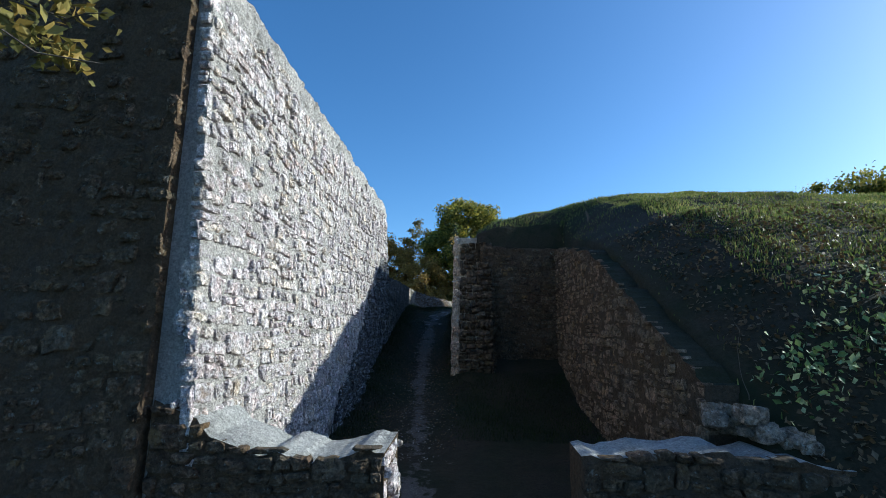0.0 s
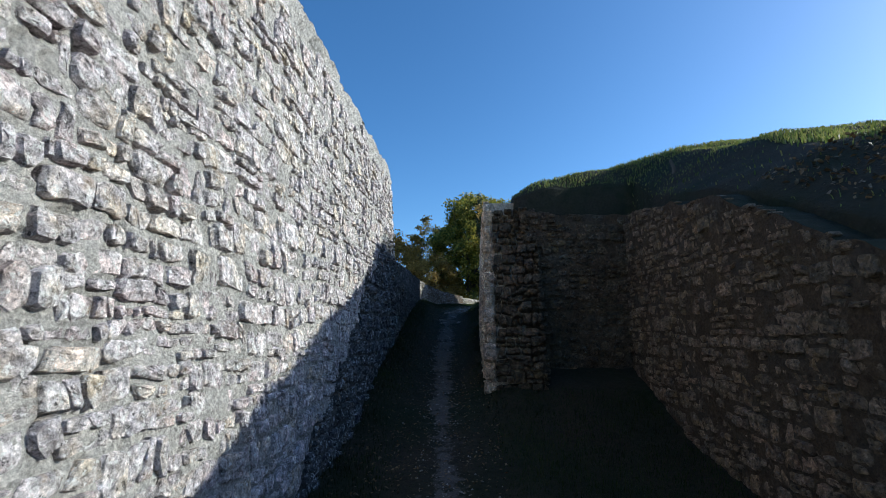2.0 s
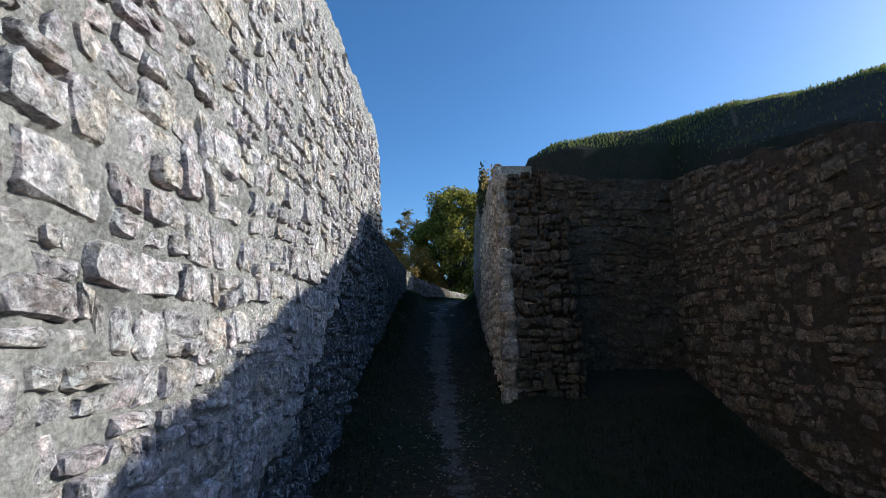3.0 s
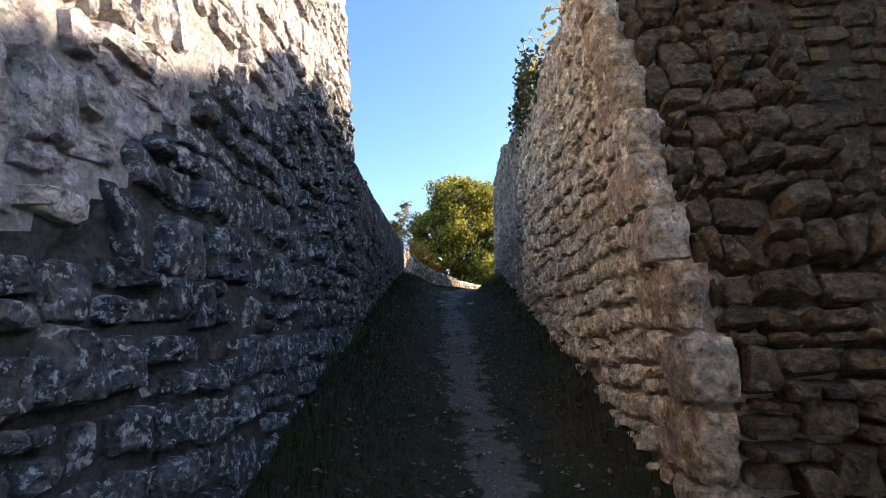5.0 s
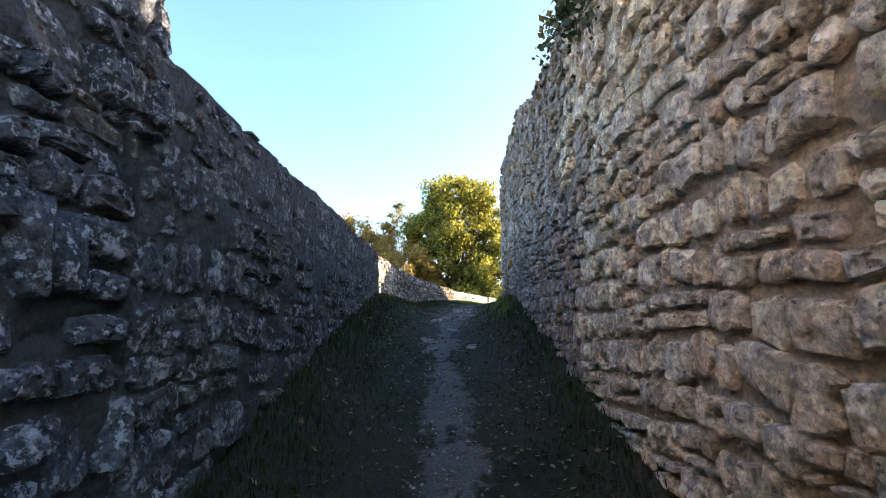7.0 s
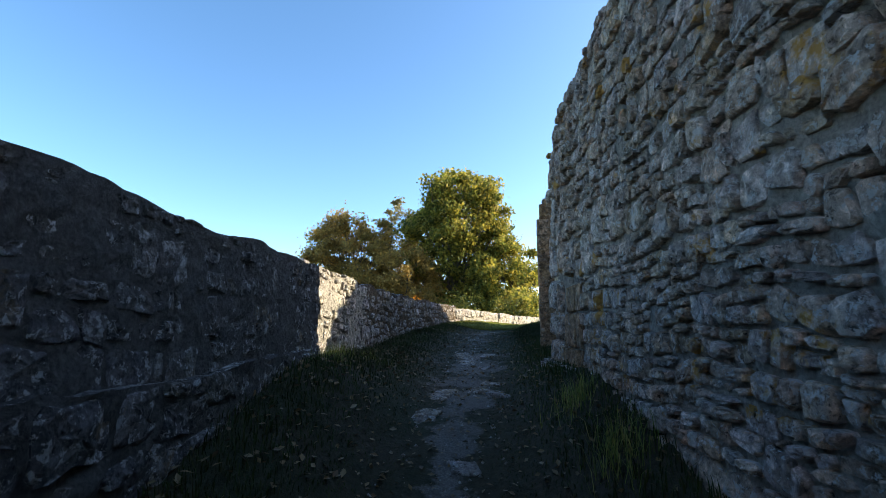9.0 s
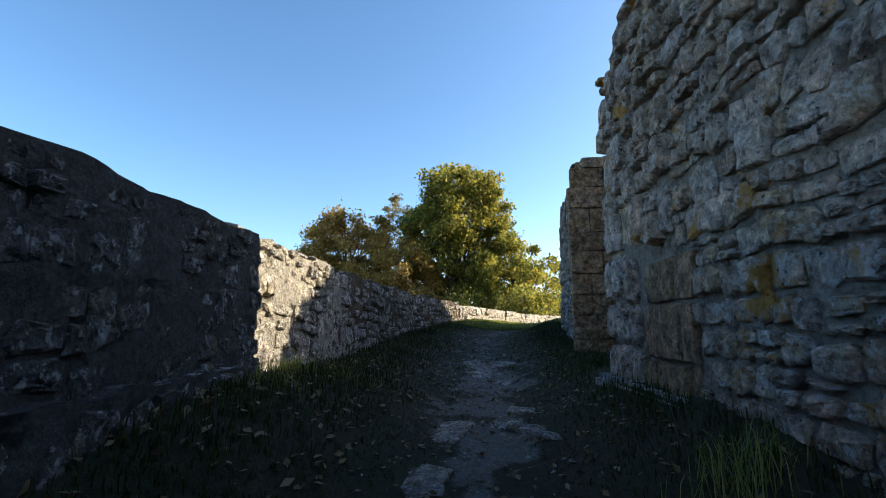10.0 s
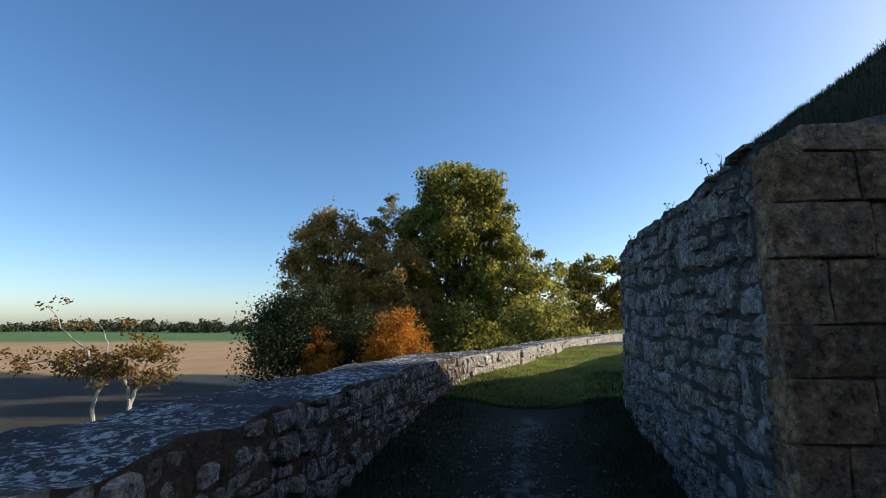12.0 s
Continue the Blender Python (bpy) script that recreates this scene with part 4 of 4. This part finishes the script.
bush("orange_bush", (-4.5, TY - 18, 0.2), (2.8, 2.0, 6.0), M_ORANGE, "bright orange autumn bush", 36, 7000, 0.17, 34)
bush("orange_bush", (-10.4, TY - 18, 0.0), (1.5, 1.5, 5.0), M_ORANGE, "smaller orange autumn bush", 37, 3600, 0.17, 20)
bush("yew_bush", (-13.2, TY - 16, -0.8), (3.7, 3.6, 9.6), M_DKLEAF, "dark evergreen bush at the field edge", 38, 17000, 0.17, 90)
bush("yew_bush", (-7.4, TY - 15, -0.5), (3.7, 2.8, 6.8), M_DKLEAF, "dark evergreen undergrowth below the trees", 39, 15000, 0.17, 70)
bush("hazel_bush", (7.2, TY - 20, 0.8), (3.4, 2.8, 6.6), M_OAK, "low yellow-green hazel bush", 40, 7000, 0.22, 60)
tree("oak_tree", (19.5, TY + 8, 1.5), 13, (5.2, 4.5, 5.6, 7.6), M_OAK, "smaller dark oak beyond the rampart", 41, 9000, 0.32, 70, trunk=0.3, clump=0.1)
tree("oak_tree", (27.0, TY + 10, 1.5), 13, (5.2, 4.5, 5.6, 7.4), M_AUTUMN, "brownish tree beyond the rampart", 42, 9000, 0.32, 70, trunk=0.3, clump=0.1)
tree("oak_tree", (26.0, 29.0, 4.2), 8.5, (3.6, 3.4, 3.6, 5.4), M_OAK, "dark oak on the far side of the mound", 43, 8000, 0.16, 70, trunk=0.3, clump=0.1)


def hawthorn(foot, stems, clumps, label, seed):
    """Pale crooked stems, each a line of points, and thin loose leaf clumps (middle, spread, count) along them."""
    rng = random.Random(seed)
    root = new("hawthorn_tree")
    root.location = foot
    for points, r in stems:
        line = []
        for a, b in zip(points, points[1:]):
            line += bent(Vector(a), Vector(b), rng, 4, 0.06)[:-1]
        line.append(Vector(points[-1]))
        v, f = limb(line, [r * (1 - 0.8 * i / len(line)) for i in range(len(line))], 6)
        mesh_from("stem", v, f, M_PALEBARK, root)
    pts, sz = [], []
    for c, spread, n in clumps:
        hearts = [Vector(c) + Vector((rng.gauss(0, spread[0]), rng.gauss(0, 0.5), rng.gauss(0, spread[1]))) for _ in range(max(2, n // 45))]
        for i in range(n):
            h = hearts[i % len(hearts)]
            pts.append(h + Vector((rng.gauss(0, 0.20), rng.gauss(0, 0.18), rng.gauss(0, 0.11))))
            sz.append(rng.uniform(0.05, 0.10))
    v, f = leaf_quads(pts, sz, rng)
    mesh_from("crown", v, f, M_HAW, root)
    return tagged(root, label, "tree")


hawthorn((-14.6, 41.5, 0.35), [([(0, 0, -1.6), (-0.1, 0, 1.6), (0.25, 0, 3.0), (0.1, 0.2, 3.7)], 0.10), ([(0.2, 0, 2.9), (-0.6, 0.1, 3.9), (-1.6, 0.2, 4.6), (-2.6, 0.2, 5.7)], 0.055),
    ([(0.1, 0, 2.6), (-1.0, 0.1, 3.4), (-2.4, 0.1, 3.5), (-3.7, 0.2, 3.2)], 0.05), ([(0.2, 0, 3.0), (0.2, 0.1, 4.2), (-0.4, 0.1, 5.2)], 0.04)],
    [((0.0, 0, 3.1), (0.55, 0.25), 800), ((-0.9, 0.1, 3.7), (0.5, 0.25), 420), ((-2.0, 0.1, 3.75), (0.7, 0.22), 320), ((-3.3, 0.2, 3.4), (0.4, 0.15), 130), ((-2.2, 0.2, 5.1), (0.4, 0.25), 90), ((-0.3, 0.1, 4.95), (0.5, 0.1), 110), ((-2.75, 0.2, 5.9), (0.05, 0.2), 40)],
    "leaning hawthorn with thin red-brown leaves", 44)
hawthorn((-13.3, 41.6, 0.35), [([(0, 0, -1.6), (0.05, 0, 1.9), (-0.25, 0, 2.7), (-0.5, 0.1, 3.6)], 0.12), ([(0.05, 0, 1.8), (0.4, 0, 2.8), (0.7, 0.1, 3.8)], 0.08), ([(0.3, 0, 2.5), (1.1, 0.1, 3.3), (1.7, 0, 3.6)], 0.04)],
    [((-0.4, 0, 3.5), (0.45, 0.35), 760), ((0.6, 0, 3.7), (0.45, 0.3), 720), ((1.2, 0, 3.3), (0.4, 0.3), 360), ((0.9, 0, 2.7), (0.5, 0.12), 160), ((1.6, 0, 3.8), (0.2, 0.15), 100)],
    "small hawthorn with rust-green leaves and a forked pale trunk", 45)


def far_woods():
    rng = random.Random(51)
    pts, sz = [], []
    for i in range(420):
        x = -900 + 1500 * (i / 420) + rng.uniform(-4, 4)
        d = 480 + 50 * math.sin(x * 0.011) + rng.uniform(-25, 25)
        h = rng.uniform(9, 19) * (0.75 + 0.35 * noise.noise((x * 0.01, 0, 0)))
        for k in range(80):
            q = Vector((rng.gauss(0, 1), rng.gauss(0, 1), rng.gauss(0, 1))).normalized() * rng.uniform(0.5, 1)
            pts.append(Vector((x + q.x * 7, d + q.y * 5, -2.5 + h * 0.55 + q.z * h * 0.5)))
            sz.append(rng.uniform(0.9, 1.9))
    v, f = leaf_quads(pts, sz, rng)
    tagged(mesh_from("far_woods", v, f, M_WOODS), "distant line of woodland along the fields", "woods", kind="stuff")


bush("hazel_bush", (1.5, TY - 8, 0.3), (4.6, 3.0, 7.0), M_OAK, "yellow-green hazel below the oak", 46, 7500, 0.27, 60)
far_woods()


def blade(verts, faces, x, y, z, h, w, rng):
    """One bent blade in two lengths, tapering to a point."""
    a, b = rng.uniform(0, 6.28), rng.uniform(0.08, 0.8)
    dx, dy = math.cos(a), math.sin(a)
    mx, my, mz = x + dx * h * b * 0.38, y + dy * h * b * 0.38, z + h * 0.62
    o = len(verts)
    verts += [(x - dy * w, y + dx * w, z), (x + dy * w, y - dx * w, z), (mx + dy * w * 0.8, my - dx * w * 0.8, mz), (mx - dy * w * 0.8, my + dx * w * 0.8, mz), (x + dx * h * b, y + dy * h * b, z + h * (1 - 0.35 * b))]
    faces += [(o, o + 1, o + 2, o + 3), (o + 3, o + 2, o + 4)]


def grass(name, count, spot, height, label, seed, width=0.006, material=M_GRASS):
    rng = random.Random(seed)
    verts, faces, made = [], [], 0
    while made < count:
        got = spot(rng)
        if got is None:
            continue
        made += 1
        x, y, k = got
        blade(verts, faces, x, y, ground_z(x, y) - 0.01, height * rng.uniform(0.35, 1.25) * k, width * rng.uniform(0.7, 1.6), rng)
    return tagged(mesh_from(name, verts, faces, material), label, "grass", kind="stuff")


def verge(rng):
    y = rng.uniform(7.5, 33.0)
    lo, hi = (valley_x(y) + 0.02 if y > 14.5 else -1.32), (0.85 if y < 23 else 1.4 if y < 24.7 else upper_x(y) + 0.08)
    if y < 11.3:
        hi = 3.7
    x = rng.uniform(lo, hi)
    off = abs(x - path_x(y))
    if off < 0.3 + 0.15 * noise.noise((x, y * 2, 2)):
        return None
    if rng.random() > 0.35 + 0.6 * sstep(off, 0.3, 1.0):
        return None
    return x, y, 0.4 + 0.9 * sstep(off, 0.45, 1.15) * (0.7 + 0.6 * noise.noise((x * 2, y * 2, 8)))


def knoll(rng):
    y = rng.uniform(2.4, 22.6)
    x = rng.uniform(1.5, 12.5) if y > 12.6 else rng.uniform(4.0, 12.5)
    bare = x - 5.35 + 0.35 * noise.noise((x * 1.2, y * 1.2, 6))
    if y < 12.4 and bare < 0 and rng.random() > 0.04 + 0.3 * sstep(y, 9.5, 12):
        return None
    if y < 6.5 and rng.random() > 0.25 + 0.5 * sstep(y, 4.5, 6.5):
        return None
    return x, y, 0.6 + 0.5 * noise.noise((x * 0.8, y * 0.8, 0))


def brow(rng):
    y = rng.uniform(24.9, 33)
    e = upper_x(y)
    return rng.uniform(e + 0.55, e + 3.6), y, 0.9


def terrace(rng):
    y = 30 + 15 * rng.random() ** 1.5
    x = rng.uniform(valley_x(y) + 0.05, valley_x(y) + 4.0)
    return x, y, 0.6


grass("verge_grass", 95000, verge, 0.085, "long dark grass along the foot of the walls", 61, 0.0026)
grass("mound_grass", 120000, knoll, 0.13, "rough turf over the mound", 62, 0.007, M_TURF)
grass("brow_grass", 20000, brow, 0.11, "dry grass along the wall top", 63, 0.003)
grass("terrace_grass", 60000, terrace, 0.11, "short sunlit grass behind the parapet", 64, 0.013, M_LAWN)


def litter():
    rng = random.Random(71)
    pts, sz = [], []
    for _ in range(5200):
        y = rng.uniform(7, 29)
        x = rng.uniform(-1.3, 1.0) + (0.3 if y > 24 else 0)
        pts.append(Vector((x, y, ground_z(x, y) + 0.015)))
        sz.append(rng.uniform(0.012, 0.03))
    for _ in range(500):
        y = rng.uniform(18.5, 24.5)
        x = valley_x(y) + 0.1 + abs(rng.gauss(0, 0.45))
        pts.append(Vector((x, y, ground_z(x, y) + 0.03)))
        sz.append(rng.uniform(0.015, 0.035))
    v, f = leaf_quads(pts, sz, rng, 2.5)
    tagged(mesh_from("fallen_leaves", v, f, M_FALLEN), "brown fallen leaves scattered on the path", "leaves", kind="stuff")


litter()

def flat_stones():
    """Worn slabs bedded in the path where it leaves the passage."""
    rng = random.Random(91)
    for i in range(18):
        y = rng.uniform(18.5, 25.5)
        x = path_x(y) + rng.uniform(-0.35, 0.45)
        w, d = rng.uniform(0.08, 0.26), rng.uniform(0.06, 0.16)
        c = [(-w, -d), (w, -d * 0.9), (w * 0.9, d), (-w * 0.8, d)]
        v, f = stone_mesh(c, rng, 0.012, False)
        ob = mesh_from("path_stone", v, f, M_MIXED)
        slope = (ground_z(x, y + 0.2) - ground_z(x, y - 0.2)) / 0.4
        ob.matrix_world = Matrix.Translation((x, y, ground_z(x, y) + 0.004)) @ Matrix.Rotation(math.atan(slope), 4, "X") @ Matrix.Rotation(rng.uniform(0, 3.1), 4, "Z")
        tagged(ob, "worn grey slab bedded in the path", "path stone", group="slabs in the path")


flat_stones()


def pebbles():
    rng = random.Random(92)
    verts, faces = [], []
    for _ in range(1900):
        y = rng.uniform(6.5, 29)
        x = path_x(y) + rng.gauss(0, 0.24)
        r = rng.uniform(0.006, 0.024)
        z = ground_z(x, y)
        o = len(verts)
        verts += [(x + r * math.cos(k * 1.2566 + r * 90) * rng.uniform(0.7, 1.2), y + r * math.sin(k * 1.2566 + r * 90) * rng.uniform(0.7, 1.2), z - 0.003) for k in range(5)] + [(x, y, z + r * 0.7)]
        faces += [(o + k, o + (k + 1) % 5, o + 5) for k in range(5)]
    tagged(mesh_from("pebbles", verts, faces, M_MIXED), "loose pale pebbles on the path", "pebbles", kind="stuff")


pebbles()


def creeper(name, spots, size, material, label, seed, stems, category="plant"):
    """A plant of single leaves about given spots, on thin stems."""
    rng = random.Random(seed)
    root = new(name)
    pts, sz = [], []
    for c, spread, n in spots:
        for _ in range(n):
            pts.append(Vector(c) + Vector((rng.gauss(0, spread[0]), rng.gauss(0, spread[1]), rng.gauss(0, spread[2]))))
            sz.append(size * rng.uniform(0.6, 1.3))
    v, f = leaf_quads(pts, sz, rng)
    mesh_from("foliage", v, f, material, root)
    for a, b, r in stems:
        line = bent(Vector(a), Vector(b), rng, 6, 0.08)
        v, f = limb(line, [r * (1 - 0.1 * i) for i in range(7)], 5)
        mesh_from("stem", v, f, M_BARK, root)
    return tagged(root, label, category)


creeper("ivy", [((0.79, 15.0 + 0.14 * i, 5.82 - 0.10 * (i % 4) + 0.05 * i), (0.04, 0.12, 0.24), 150) for i in range(8)] + [((0.78, 14.6, 5.6), (0.05, 0.2, 0.12), 120), ((0.80, 16.6, 6.0), (0.05, 0.25, 0.1), 110)],
    0.04, M_IVY, "dark ivy hanging over the wall top", 101, [((0.85, 15.2, 6.1), (0.76, 15.3, 5.1), 0.008), ((0.85, 15.7, 6.2), (0.75, 15.6, 5.3), 0.008)], "ivy")
creeper("fern", [((0.80, 13.3 + 0.5 * i, 5.62), (0.06, 0.12, 0.05), 40) for i in range(3)], 0.035, M_AUTUMN, "dry russet ferns along the wall top", 102, [((0.85, 13.3, 5.5), (0.78, 13.4, 5.7), 0.005)], "fern")
creeper("bramble", [((4.5 + 0.24 * i, 3.7 + 0.16 * ((i * 5) % 4), ground_z(4.5 + 0.24 * i, 3.9) + 0.12 + 0.08 * ((i * 3) % 5)), (0.2, 0.2, 0.14), 60) for i in range(9)],
    0.042, M_BRAMBLE, "sunlit bramble sprawling on the bank", 103, [((4.4, 4.2, 1.9), (5.1, 4.0, 2.7), 0.006), ((4.9, 4.3, 2.2), (5.9, 4.1, 2.4), 0.006), ((5.4, 4.6, 2.4), (6.3, 4.2, 2.3), 0.006), ((4.2, 4.1, 1.9), (4.0, 3.9, 2.9), 0.005)], "bramble")
creeper("bramble", [((5.6 + 0.35 * i, 4.4 + 0.2 * ((i * 3) % 4), ground_z(5.6 + 0.35 * i, 4.5) + 0.2), (0.24, 0.24, 0.14), 50) for i in range(8)],
    0.04, M_BRAMBLE, "sparse bramble and nettles on the slope", 104, [((5.6, 4.6, 2.5), (6.5, 4.4, 3.2), 0.005), ((6.6, 4.8, 2.9), (7.6, 4.5, 3.2), 0.005)], "bramble")
creeper("maple_sapling", [((-1.87, 1.35, 4.78), (0.16, 0.12, 0.10), 60), ((-1.58, 1.40, 4.56), (0.10, 0.10, 0.07), 60), ((-1.38, 1.42, 4.45), (0.07, 0.08, 0.06), 40), ((-1.42, 1.40, 4.80), (0.07, 0.07, 0.06), 30), ((-1.9, 1.3, 5.0), (0.3, 0.25, 0.2), 120), ((-2.6, 1.2, 5.2), (0.4, 0.3, 0.3), 160)],
    0.05, M_MAPLE, "yellow-green maple twigs reaching past the wall", 105, [((-3.4, 0.9, 0.2), (-3.1, 1.1, 5.0), 0.05), ((-3.1, 1.1, 4.9), (-1.15, 1.42, 4.4), 0.012), ((-2.2, 1.2, 4.8), (-1.15, 1.4, 4.75), 0.009)], "tree")


def weed(foot, height, seed):
    """A thin dry stalk with a few bent twigs and small leaves."""
    rng = random.Random(seed)
    root = new("weed")
    root.location = foot
    pts = []
    for i in range(6):
        tip = Vector((rng.uniform(-0.6, 0.6), rng.uniform(-0.4, 0.4), rng.uniform(0.5, 1.0))) * height
        line = bent(Vector((0, 0, -0.05)), tip, rng, 5, 0.08)
        v, f = limb(line, [0.004 * (1 - 0.13 * k) for k in range(6)], 4)
        mesh_from("stalk", v, f, M_BARK, root)
        pts += [p + Vector((rng.gauss(0, 0.02), rng.gauss(0, 0.02), rng.gauss(0, 0.02))) for p in line[2:] for _ in range(2)]
    v, f = leaf_quads(pts, [rng.uniform(0.008, 0.02) for _ in pts], rng)
    mesh_from("leaves", v, f, M_AUTUMN, root)
    tagged(root, "dry weed rooted in the top of the wall", "weed", group="weeds on the wall")


for k, s in enumerate((1.3, 2.5, 4.2, 5.1)):
    spot = up_line.at(s)
    weed((spot.x + 0.25, spot.y, up_top(s)), (0.34, 0.2, 0.24, 0.16)[k], 140 + k)


def tuft(foot, height, count, label, seed):
    rng = random.Random(seed)
    verts, faces = [], []
    for _ in range(count):
        x, y = foot[0] + rng.gauss(0, 0.08), foot[1] + rng.gauss(0, 0.10)
        blade(verts, faces, x, y, ground_z(x, y) - 0.01, height * rng.uniform(0.5, 1.2), rng.uniform(0.0012, 0.003), rng)
    tagged(mesh_from("grass_tuft", verts, faces, M_TURF), label, "grass tuft", kind="stuff")


tuft((-1.48, 22.0), 0.17, 120, "sunlit grass tuft at the parapet's foot", 111)
tuft((-1.2, 22.3), 0.10, 60, "short grass tuft beside the parapet", 112)
tuft((-1.45, 21.5), 0.18, 90, "dark grass tuft at the parapet's foot", 113)
tuft((0.62, 20.4), 0.22, 160, "dark grass tuft at the wall's foot", 114)
tuft((0.60, 19.6), 0.24, 160, "dark grass tuft at the wall's foot", 115)

def rubble_heap():
    rng = random.Random(121)
    root = new("rubble_heap")
    root.location = (4.1, 3.9, 1.6)
    for i in range(30):
        u = rng.random()
        x, y = 3.72 + 0.75 * u + rng.uniform(-0.08, 0.08), 4.12 - 0.5 * u + rng.uniform(-0.16, 0.1)
        r = rng.uniform(0.09, 0.22)
        v, f = boulder((r * 1.5, r * 1.2, r), 40 + i * 3.0, 4)
        ob = mesh_from("stone", v, f, M_RUBBLE, root)
        ob.location = (x - 4.1, y - 3.9, 2.12 - 0.42 * u - 0.3 * rng.random() * (1 - u) - 1.6)
        ob.rotation_euler = (rng.uniform(-0.3, 0.3), rng.uniform(-0.3, 0.3), rng.uniform(0, 3))
    tagged(root, "tumbled brown rubble at the broken wall's end", "rubble heap")


rubble_heap()


def bank_litter():
    rng = random.Random(122)
    pts, sz = [], []
    for _ in range(6500):
        y = 2.6 + 6.0 * rng.random() ** 1.4
        x = rng.uniform(4.3, 9.0)
        pts.append(Vector((x, y, ground_z(x, y) + rng.uniform(0.01, 0.06))))
        sz.append(rng.uniform(0.02, 0.05))
    v, f = leaf_quads(pts, sz, rng, 1.5)
    tagged(mesh_from("bank_leaves", v, f, M_FALLEN), "brown leaf litter on the steep bank", "leaves", kind="stuff")


bank_litter()

# short weathered post on the brow of the mound
px, py = 4.59, 11.6
v, f = limb([Vector((px, py, mound_z(px, py) - 0.2)), Vector((px + 0.02, py, mound_z(px, py) + 0.1)), Vector((px - 0.03, py + 0.02, mound_z(px, py) + 0.26)), Vector((px - 0.02, py + 0.02, mound_z(px, py) + 0.3))], [0.04, 0.04, 0.03, 0.012], 7)
tagged(mesh_from("post", v, f, M_BARK), "short dark wooden post stub in the turf", "post")

for job in LATER:
    lay_now(*job)
